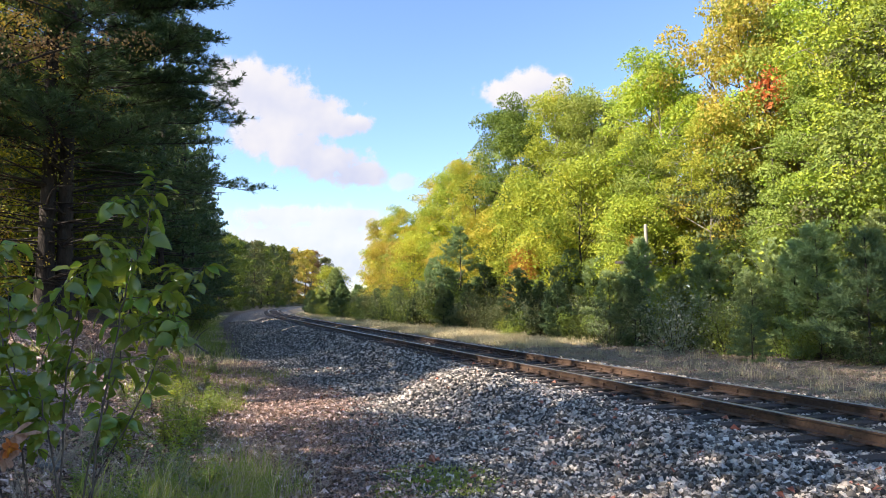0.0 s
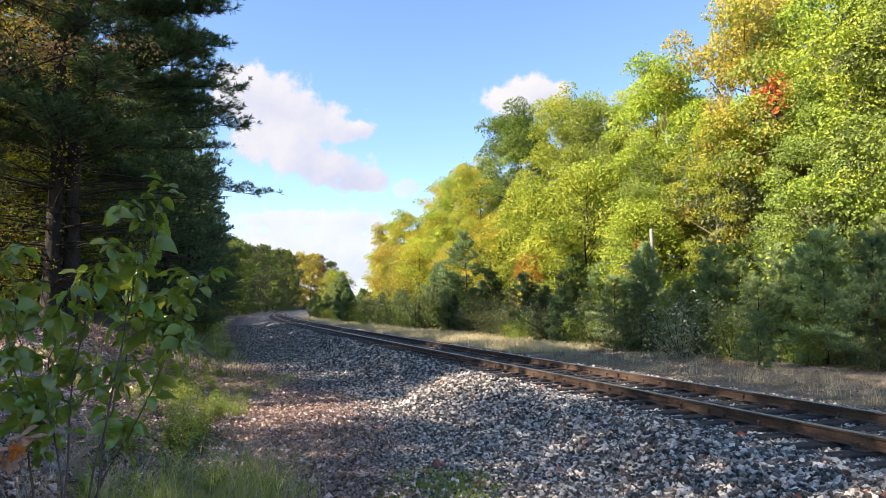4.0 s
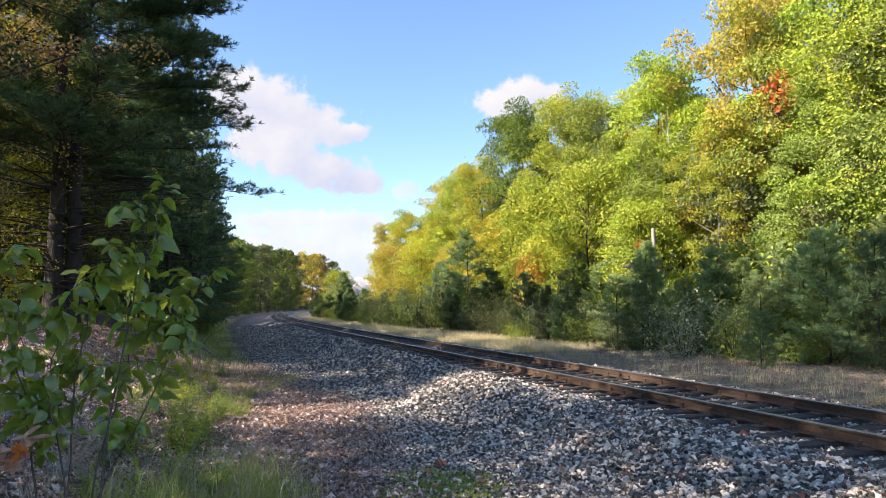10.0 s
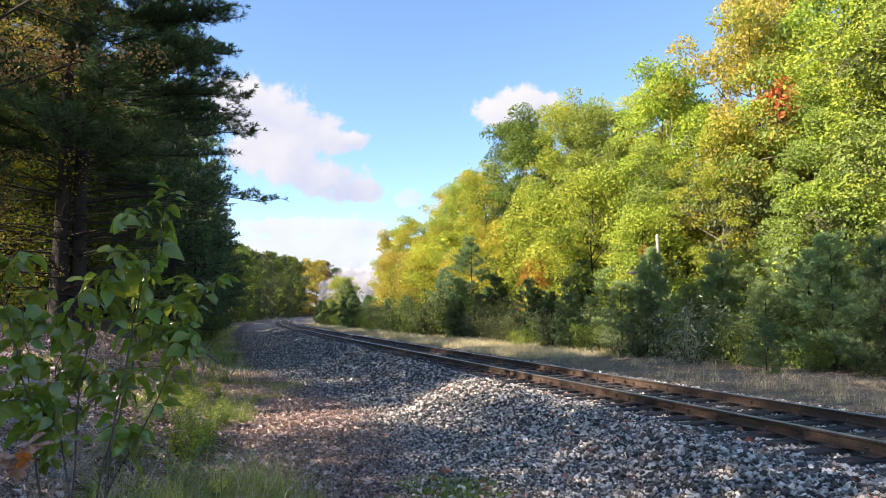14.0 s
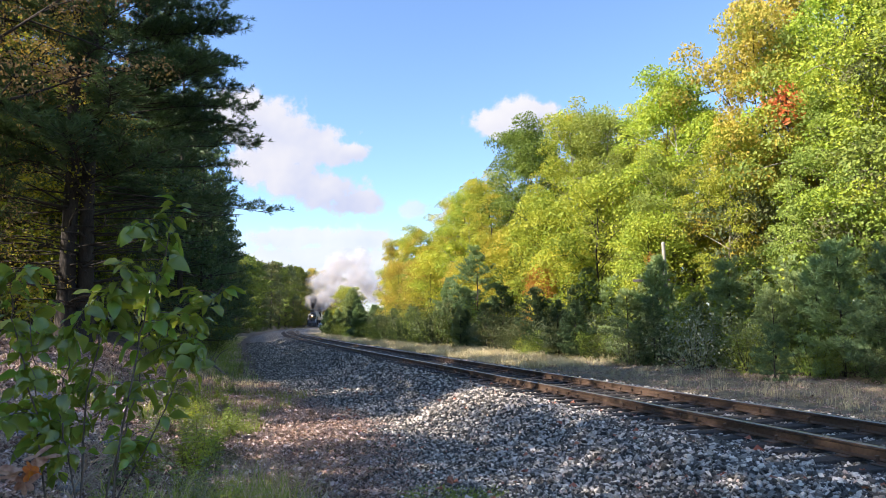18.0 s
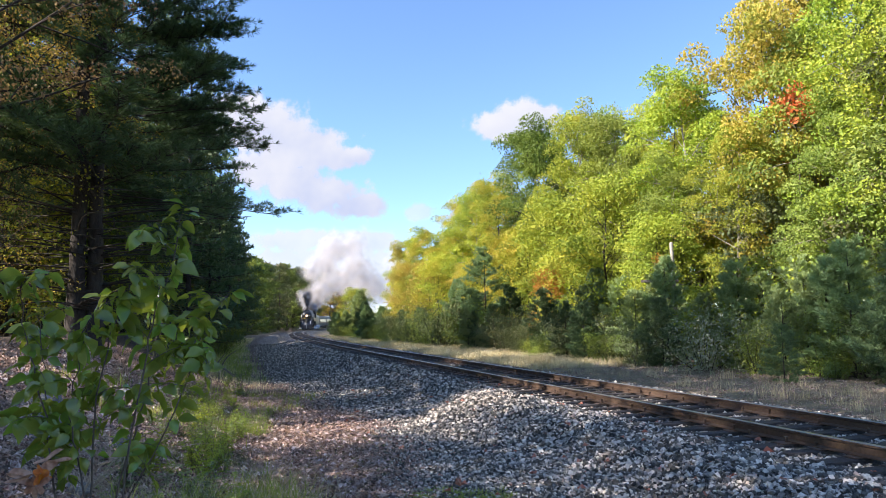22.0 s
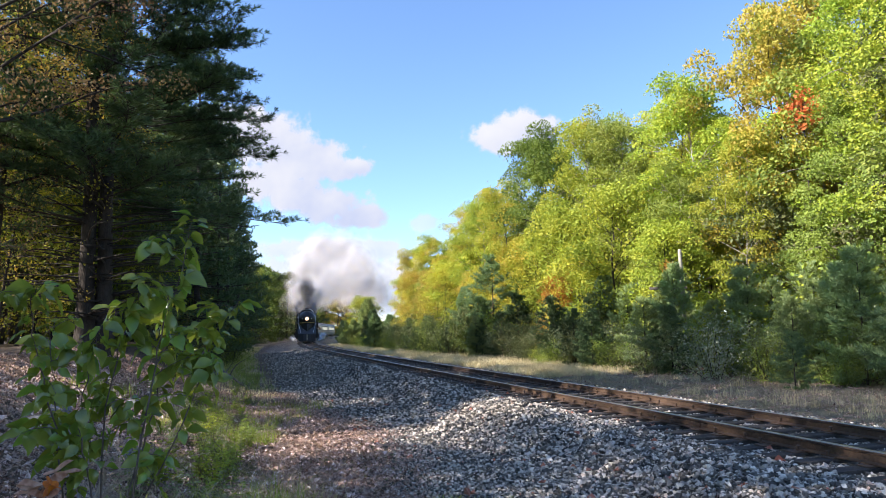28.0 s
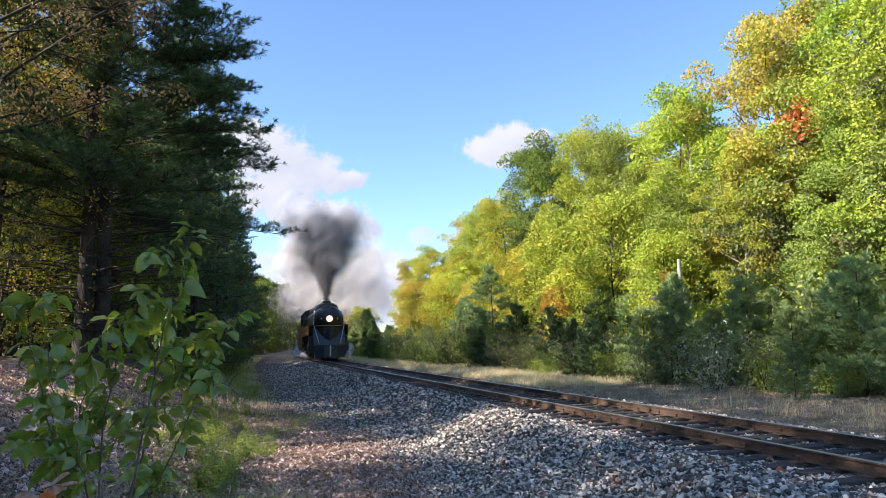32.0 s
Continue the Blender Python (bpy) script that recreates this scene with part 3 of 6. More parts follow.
def pine(seed, tall=20.0, reach=5.0, base=0.15, whorl=0.75, per=5, needle=0.15, thick=0.016, count=9, trunk=0.2, dens=1.0, up=0.12, taper=0.8, bare=0.0):
    """White pine: a straight trunk, level whorls of limbs with twigs and needle tufts."""
    rs = np.random.RandomState(seed)
    wood, crown = Bag(), Bag()
    t = np.linspace(0, 1, 10)
    spine = np.stack([np.cumsum(rs.normal(0, 0.01, 10)) * tall * 0.1, np.cumsum(rs.normal(0, 0.01, 10)) * tall * 0.1, t * tall - 0.3 * (t == 0)], 1)
    wood.add(*tube(spine, trunk * (1 - 0.9 * t) * np.where(t == 0, 1.25, 1), 8))
    tips, ways = [], []
    h = base * tall
    while h < tall * 0.985:
        f = h / tall
        for k in range(per):
            ang = rs.uniform(0, 6.283)
            low = min(1.0, 0.6 + (f - base) * 3.0)
            length = reach * (1 - f ** 1.5 * taper) * rs.uniform(0.6, 1.03) * (low if bare == 0 else (0.6 if f < bare else 1))
            start = np.array([np.interp(f, t, spine[:, 0]), np.interp(f, t, spine[:, 1]), h + rs.uniform(-0.15, 0.15) * whorl])
            dirn = np.array([math.cos(ang), math.sin(ang), up + 0.5 * f * f])
            p = limb(rs, start, dirn, length, -0.10 + 0.22 * (1 - f), 6)
            wood.add(*tube(p, max(0.006, trunk * 0.17 * (1.1 - f)) * np.linspace(1, 0.25, 6), 4))
            if f < bare * rs.uniform(0.7, 1.3):
                continue
            m = max(3, int(length * 6 * dens))
            for j in range(m):
                bare_in = 0.3 if trunk < 0.205 else 0.48
                u = bare_in + (1 - bare_in) * (j + rs.uniform()) / m
                q0 = np.array([np.interp(u, np.linspace(0, 1, 6), p[:, i]) for i in range(3)])
                side = np.array([-dirn[1], dirn[0], 0]) * rs.choice((-1, 1))
                tw = unit(dirn * 0.8 + side * rs.uniform(0.3, 1.0) + np.array([0, 0, rs.uniform(0.0, 0.5)]))
                tl = length * rs.uniform(0.08, 0.26) * (1.15 - 0.6 * u)
                q = q0[None] + tw[None] * tl * np.linspace(0, 1, 3)[:, None]
                if trunk > 0.205:
                    wood.add(*tube(q, np.array([0.008, 0.006, 0.004]) * (trunk / 0.2 + 0.3), 3))
                for e in range(max(2, int(tl * 7 * dens))):
                    tips.append(q0 + tw * tl * (e + 1) / max(2, int(tl * 7 * dens)) + rs.normal(0, 0.05, 3))
                    ways.append(tw + np.array([0, 0, 0.35]))
            tips.append(p[-1])
            ways.append(dirn)
        h += whorl * rs.uniform(0.75, 1.25) * (1.1 - 0.5 * f)
    tips.append(spine[-1])
    ways.append(np.array([0, 0, 1.0]))
    crown.add(*tufts(rs, np.array(tips), unit(np.array(ways)), count, needle, thick))
    return wood, crown


def shrub(seed, tall=2.0, wide=1.2, leaves=2500, size=0.07):
    rs = np.random.RandomState(seed)
    wood, crown = Bag(), Bag()
    tips = []
    for i in range(16):
        a, r = rs.uniform(0, 6.283), wide * rs.uniform(0.2, 1.0)
        p = limb(rs, np.array([math.cos(a) * 0.15, math.sin(a) * 0.15, -0.1]), np.array([math.cos(a) * r, math.sin(a) * r, tall * rs.uniform(0.6, 1.0)]), tall * rs.uniform(0.75, 1.0), 0.05)
        wood.add(*tube(p, 0.009 * tall / 2 * np.linspace(1, 0.3, 6), 4))
        for k in (1, 2, 3, 4, 5):
            tips.append((p[k], 0.28 * tall / 2 * rs.uniform(0.7, 1.3)))
            q = p[k] + rs.normal(0, 0.22 * wide, 3)
            tips.append((q, 0.22 * tall / 2))
    c, r = np.array([k[0] for k in tips]), np.array([k[1] for k in tips])
    pick = rs.randint(0, len(c), leaves)
    d = rs.normal(size=(leaves, 3)) * 0.6
    pos = c[pick] + d * r[pick][:, None]
    pos[:, 2] = np.abs(pos[:, 2]) + 0.03
    l = size * rs.uniform(0.6, 1.3, leaves)
    crown.add(*blades(rs, pos, d + np.array([0, 0, -0.2]), unit(np.array([0, 0, 1.0]) + rs.normal(0, 0.5, (leaves, 3))), l, l * 0.65))
    return wood, crown


PLANTS = {}


def plant(kind, name, x, y, tall, leaf, label, category="tree", turn=None, bark=None, group="", width=1.0, sink=0.05):
    """Stands one plant of a kind, at its height; the meshes are shared between alike plants."""
    build, own = KINDS[kind]
    bark = bark or BARK
    if (kind, leaf, bark.name) not in PLANTS:
        if kind not in PLANTS:
            PLANTS[kind] = build()
        w, c = PLANTS[kind]
        PLANTS[(kind, leaf, bark.name)] = w.mesh("trunk", bark, True), c.mesh("crown", LEAF[leaf])
    wm, cm = PLANTS[(kind, leaf, bark.name)]
    ob = tagged(new(name), label, category, group)
    k = tall / own
    turn = turn if turn is not None else (x * 37.7 + y * 91.3) % 360
    stem = part("trunk", wm, None, ob)
    if kind.startswith("shrub"):
        tagged(stem, kind="stuff")
    part("crown", cm, None, ob)
    ob.matrix_basis = pose(x, y, ground_at(x, y) - sink, 0, 0, turn) @ Matrix.Diagonal((k * width, k * width, k, 1))
    return ob


KINDS = {
    "maple_a": (lambda: broadleaf(11, 15, 3.6, 0.2, 23000, 0.14, clump=1.2), 15),
    "maple_b": (lambda: broadleaf(12, 15, 3.3, 0.2, 22000, 0.138, lean=0.06, clump=1.2), 15),
    "maple_c": (lambda: broadleaf(13, 15, 4.0, 0.18, 25000, 0.148, clump=1.3), 15),
    "ash": (lambda: broadleaf(14, 16, 3.2, 0.24, 15000, 0.14, 0.13, 0.05, 1.05), 16),
    "oak": (lambda: broadleaf(15, 16, 4.4, 0.28, 11000, 0.165, 0.2), 16),
    "young_maple": (lambda: broadleaf(16, 7, 2.3, 0.12, 8000, 0.125, 0.07, 0.05, 0.85), 7),
    "low_tree": (lambda: broadleaf(19, 7, 2.6, 0.08, 4200, 0.16, 0.07, 0.05, 0.9), 7),
    "far_tree": (lambda: broadleaf(17, 16, 4.0, 0.04, 3600, 0.42, 0.2, 0.03, 1.3), 16),
    "far_tree_b": (lambda: broadleaf(18, 16, 3.5, 0.05, 3400, 0.42, 0.2, 0.05, 1.25), 16),
    "big_pine": (lambda: pine(21, 24, 5.4, 0.05, 0.64, 7, 0.19, 0.015, 17, 0.21, 1.15, bare=0.17), 24),
    "pine": (lambda: pine(22, 18, 5.0, 0.06, 0.85, 6, 0.3, 0.06, 5, 0.2, 0.5), 18),
    "young_pine_a": (lambda: pine(23, 4.0, 1.75, 0.03, 0.36, 6, 0.2, 0.026, 8, 0.045, 1.5, 0.3, 0.85), 4),
    "young_pine_b": (lambda: pine(24, 4.0, 1.5, 0.03, 0.4, 6, 0.2, 0.026, 8, 0.045, 1.5, 0.45, 0.85), 4),
    "young_pine_c": (lambda: pine(25, 6.0, 2.5, 0.03, 0.5, 6, 0.22, 0.03, 8, 0.06, 1.15, 0.2, 0.85), 6),
    "mid_tree": (lambda: broadleaf(26, 15, 3.6, 0.2, 8500, 0.165, clump=1.15), 15),
    "tall_tree": (lambda: broadleaf(33, 22, 4.2, 0.56, 6400, 0.2, 0.2, clump=1.2), 22),
    "dense_pine": (lambda: pine(34, 5, 2.0, 0.02, 0.3, 8, 0.28, 0.05, 8, 0.05, 1.5, 0.35, 0.9), 5),
    "sprig": (lambda: broadleaf(27, 10, 0.9, 0.87, 460, 0.13, 0.08, 0.02, 0.46), 10),
    "far_young_pine": (lambda: pine(28, 4.0, 1.6, 0.03, 0.45, 5, 0.3, 0.06, 5, 0.045, 0.8, 0.3, 0.85), 4),
    "thin_oak": (lambda: broadleaf(29, 15, 4.4, 0.3, 11000, 0.075, 0.15, 0.03, 0.8), 15),
    "sparse_tree": (lambda: broadleaf(36, 10, 3.2, 0.06, 3600, 0.085, 0.06, 0.05, 1.3), 10),
    "bare_maple": (lambda: broadleaf(37, 13, 2.4, 0.5, 4200, 0.14, 0.1, 0.07, 1.0), 13),
    "shrub_a": (lambda: shrub(31, leaves=1900, size=0.085), 2),
    "shrub_c": (lambda: shrub(35, 2, 1.4, 5500, 0.1), 2),
    "shrub_b": (lambda: shrub(32, 2, 1.6, 2000, 0.08), 2),
}

# ---- the wood beyond the track ----
EDGE = [  # x, y, height of the trees that make the skyline
    (-8.0, 94.6, 10.4), (-6.5, 85.5, 11.4), (-4.0, 76.9, 11.7), (-1.3, 68.4, 13.2), (0.9, 61.6, 13.4), (3.2, 54.9, 12.8),
    (6.1, 49.5, 15.6), (6.6, 52.5, 15.6), (6.8, 45.6, 15.0), (7.7, 42.4, 14.6), (9.2, 39.2, 13.2), (10.8, 37.0, 13.8), (11.6, 34.6, 13.8), (13.9, 32.6, 16.8), (15.0, 30.6, 18.0),
    (15.6, 28.6, 15.5), (16.2, 26.2, 15.5), (16.2, 23.5, 15.5), (17.0, 20.5, 15.5)]
EDGE_LEAF = ["lime", "yellow", "yellow", "yellow", "lime", "yellow", "deep", "green", "lime", "lime", "green", "yellow", "lime", "gold", "green", "lime", "green", "lime", "green"]
EDGE_KIND = ["ash", "maple_b", "maple_c", "maple_b", "maple_a", "maple_c", "maple_c", "maple_a", "maple_b", "ash", "maple_a", "maple_b", "maple_a", "maple_c", "maple_b", "ash", "maple_b", "ash", "maple_b"]
SAY = {"deep": "deep green leafy maple", "green": "green leafy maple", "lime": "yellow-green leafy maple", "yellow": "maple turning yellow", "gold": "golden autumn maple", "orange": "orange autumn tree",
       "olive": "dull green leafy tree", "sage": "grey-green leafy tree", "brown": "oak with brown autumn leaves", "red": "red autumn maple"}


def clear_view(x, y, reach=4.0):
    """True where a tree leaves the open sky over the far curve free."""
    return y < 60 or (x + 0.1 * y - reach) > -0.018 * y


def far_wood():
    rnd = random.Random(7)
    for (x, y, h), leaf, kind in zip(EDGE, EDGE_LEAF, EDGE_KIND):
        plant(kind, "maple_tree", x, y, h, leaf, SAY[leaf] + " at the wood's edge", width=0.9 if 45 < y < 60 else 0.8 if leaf == "gold" else 1.0, bark=PALE_BARK if leaf in ("lime", "green") else BARK, group="wood beyond the track")
    # lower trees before them, in the sun
    s = 25.0
    while s < 120:
        o = rnd.uniform(10.2, 12.0)
        x, y = on_track(s, o)
        leaf = rnd.choice(("lime", "lime", "green", "yellow") if s < 42 else ("yellow", "gold", "lime", "green", "yellow"))
        if abs(x - 8.0) < 1.7 and abs(y - 27) < 3:
            s += 2.0
            continue
        if not clear_view(x, y, 2.0):
            s += 3.0
            continue
        plant("young_maple", "young_maple", float(x), float(y), rnd.uniform(6.0, 9.0), leaf, "low " + SAY[leaf] + " in the sun", group="wood beyond the track")
        s += rnd.uniform(2.6, 4.2) * (1 + s / 120)
    for x, y, h, leaf, kind in ((11.6, 30.6, 10.4, "lime", "ash"), (13.6, 27.2, 10.4, "green", "maple_b"), (8.9, 33.4, 9.6, "green", "maple_b")):
        plant(kind, "maple_tree", x, y, h, leaf, SAY[leaf] + " standing forward of the wood", bark=PALE_BARK, group="wood beyond the track")
    for x, y, h, leaf in ((15.3, 23.6, 12.0, "green"), (16.2, 24.4, 12.4, "lime")):
        plant("bare_maple", "maple_tree", x, y, h, leaf, SAY[leaf] + " with a bare pale lower trunk", bark=PALE_BARK, group="wood beyond the track")
    plant("sprig", "red_maple", 13.5, 28.4, 11.5, "red", "slim maple with a red autumn top")
    plant("young_maple", "orange_maple", 4.6, 39.6, 4.6, "orange", SAY["orange"] + " above the young pines", width=0.8)
    s = 4.0
    while s < 75:
        x, y = on_track(s, 14.5 + rnd.uniform(-1, 1))
        plant("low_tree", "understorey_tree", float(x), float(y), rnd.uniform(5, 7), rnd.choice(("green", "olive", "lime")), "low leafy tree inside the wood", group="wood beyond the track")
        s += 3.0
    # the wood behind
    s = 6.0
    while s < 330:
        for o in (17, 23, 31):
            x, y = on_track(s + rnd.uniform(-2, 2), o + rnd.uniform(-2, 2))
            leaf = rnd.choice(("lime", "yellow", "green", "green", "olive"))
            near = s < 55 and o < 20
            if not clear_view(x, y):
                continue
            kind = "mid_tree" if near else rnd.choice(("far_tree", "far_tree_b"))
            plant(kind, "maple_tree", float(x), float(y), rnd.uniform(11.0, 13.0), leaf, SAY[leaf] + " within the wood", bark=PALE_BARK, group="wood beyond the track")
        s += 6.0 if s < 60 else 9.0
    # only low growth inside the far curve
    s = 112.0
    while s < 330:
        x, y = on_track(s, rnd.uniform(8, 14))
        plant("shrub_b", "shrub", float(x), float(y), rnd.uniform(2.5, 4.0), rnd.choice(("olive", "green")), "leafy shrub inside the far curve", "shrub", group="undergrowth on the bank")
        s += rnd.uniform(4, 7)


far_wood()


THICKET = [  # kind, x, y, height, leaf
    ("young_pine_c", 1.2, 47.5, 5.6, "needle_young"), ("young_pine_a", 4.0, 36.8, 3.4, "needle"), ("young_pine_b", 5.8, 35.0, 3.3, "needle_young"), ("young_pine_a", 4.9, 38.5, 2.8, "needle"),
    ("shrub_a", -1.9, 50.0, 3.4, "olive"), ("shrub_b", -4.6, 58.0, 3.0, "olive"), ("shrub_b", -3.2, 54.0, 2.6, "green"), ("young_pine_b", -0.8, 51.5, 4.0, "needle_young"),
    ("young_pine_b", 8.7, 26.0, 2.2, "needle_light"), ("young_pine_a", 6.7, 28.2, 2.9, "needle_light"), ("young_pine_a", 7.4, 27.0, 2.6, "needle_young"), ("young_pine_c", 10.3, 28.0, 3.0, "needle_light"), ("shrub_b", 8.0, 24.0, 1.9, "pale"), ("shrub_a", 9.6, 23.6, 1.8, "sage"), ("shrub_b", 10.6, 21.6, 1.7, "green"), ("shrub_a", 11.6, 20.6, 1.6, "sage"), ("shrub_a", 9.2, 26.4, 2.4, "lime"), ("shrub_b", 11.6, 24.2, 2.6, "green"), ("shrub_a", 12.9, 18.8, 2.0, "green"), ("shrub_b", 10.9, 27.0, 3.4, "lime"), ("shrub_b", 12.8, 25.0, 3.8, "lime"), ("shrub_a", 6.6, 27.2, 1.7, "sage"),
    ("young_pine_a", 8.75, 19.9, 1.35, "needle_young"), ("young_pine_c", 12.6, 23.2, 3.5, "needle_light"), ("young_pine_c", 13.8, 21.8, 3.7, "needle_light"), ("young_pine_c", 10.5, 25.2, 2.8, "needle_light"),
    ("young_pine_b", 11.3, 22.4, 3.0, "needle_light"), ("young_pine_a", 10.0, 22.6, 2.2, "needle_light"), ("young_pine_c", 11.9, 25.6, 3.3, "needle_light"), ("young_pine_b", 12.4, 19.6, 2.8, "needle_light"),
    ("shrub_a", 9.3, 22.8, 1.5, "green"), ("shrub_b", 7.0, 30.6, 2.2, "green"), ("young_pine_a", 5.2, 31.6, 2.2, "needle_light"), ("young_pine_b", 7.6, 32.8, 3.6, "needle_young"), ("shrub_a", 2.3, 41.0, 2.4, "olive"),
    ("young_pine_b", 2.6, 43.5, 3.2, "needle"), ("young_pine_c", 6.3, 38.8, 4.2, "needle_young"), ("young_pine_c", 13.4, 17.6, 3.5, "needle_light"), ("young_pine_a", 14.0, 15.0, 3.2, "needle_light"), ("shrub_b", 11.2, 18.6, 1.0, "olive"),
    ("young_pine_b", 12.4, 15.8, 2.4, "needle_light"), ("young_pine_b", 0.0, 44.8, 2.2, "needle_light"), ("shrub_b", 3.2, 34.6, 0.9, "lime"), ("shrub_a", 10.4, 20.6, 0.8, "green"), ("shrub_a", 5.9, 30.0, 1.1, "olive")]


def young_pines():
    rnd = random.Random(12)
    for kind, x, y, h, leaf in THICKET:
        if kind.startswith("shrub"):
            plant(kind, "shrub", x, y, h * 1.15, leaf, "grey-green leafy shrub beside the track", "shrub", group="thicket beside the track")
        else:
            plant(kind, "young_pine", x, y, h * (1.02 if 26 < y < 40 else 1.2), leaf, "bushy young white pine in shade", "pine", group="thicket beside the track", width=1.1)
    s = 14.0
    while s < 125:
        for row in range(2):
            if row == 0 and s < 58:
                continue
            o = (6.0 if row == 0 else 9.3) + rnd.uniform(-0.6, 0.9)
            x, y = on_track(s + rnd.uniform(-0.8, 0.8), o)
            h = rnd.uniform(1.5, 2.9) if row == 0 else rnd.uniform(2.6, 4.2)
            if rnd.random() < (0.35 if s < 58 else 0.75) and s > 30:
                plant(rnd.choice(("shrub_a", "shrub_b")), "shrub", float(x), float(y), h * 0.8, rnd.choice(("olive", "green")), "grey-green leafy shrub beside the track", "shrub", group="thicket beside the track")
            else:
                plant("far_young_pine" if s > 50 else rnd.choice(("young_pine_a", "young_pine_b")), "young_pine", float(x), float(y), h, rnd.choice(("needle" if s > 40 else "needle_light", "needle_young", "needle_light")), "bushy young white pine in shade", "pine", group="thicket beside the track")
        s += rnd.uniform(1.5, 2.2) * (1 + s / 80)


young_pines()


def low_shrubs():
    rnd = random.Random(31)
    s = 27.0
    while s < 128:
        x, y = on_track(s, 8.3 + rnd.uniform(-0.5, 0.8))
        plant("shrub_c", "shrub", float(x), float(y), rnd.uniform(1.3, 2.6) + 0.02 * max(0, s - 60), rnd.choice(("sage", "sage", "olive", "green") if s < 42 else ("sage", "deep", "olive", "sage")), "grey-green leafy shrub beside the track", "shrub", group="thicket beside the track")
        if s < 75 and rnd.random() < 0.45:
            x, y = on_track(s + 0.6, 7.5 + rnd.uniform(-0.4, 0.6))
            plant(rnd.choice(("young_pine_a", "young_pine_b")), "young_pine", float(x), float(y), rnd.uniform(1.8, 3.2), rnd.choice(("needle", "needle_young")), "bushy young white pine in shade", "pine", group="thicket beside the track")
        s += rnd.uniform(1.0, 2.0) * (1 if s < 72 else 1.5)
    # leafy weeds at the foot of the bank
    for i in range(16):
        y = rnd.uniform(8.2, 16.5)
        x = -0.36 * y + rnd.uniform(-0.9, 0.7)
        plant(rnd.choice(("shrub_a", "shrub_b")), "weed", x, y, rnd.uniform(0.22, 0.55), rnd.choice(("green", "sage", "olive", "green")), "leafy green weed at the foot of the bank", "weed", group="weeds below the bank")


low_shrubs()
for x, y, h, leaf in ((-10.9, 75.0, 3.6, "needle_young"), (-14.4, 93.0, 6.0, "needle_light"), (-12.6, 85.0, 4.4, "needle"), (-16.2, 92.0, 3.4, "needle_light"), (-18.6, 100.0, 3.4, "needle_light"), (-9.6, 78.0, 3.6, "needle_young"), (-21.0, 110.0, 3.6, "needle_light")):
    plant("dense_pine", "young_pine", x, y, h, leaf, "bushy young white pine inside the curve", "pine", group="thicket beside the track")

plant("young_maple", "young_maple", -15.4, 97.0, 6.4, "lime", "low yellow-green leafy maple inside the curve", width=1.3, group="wood beyond the track")
plant("sprig", "orange_sapling", 8.3, 30.4, 4.7, "orange", "slim sapling with an orange autumn top beside the pole")

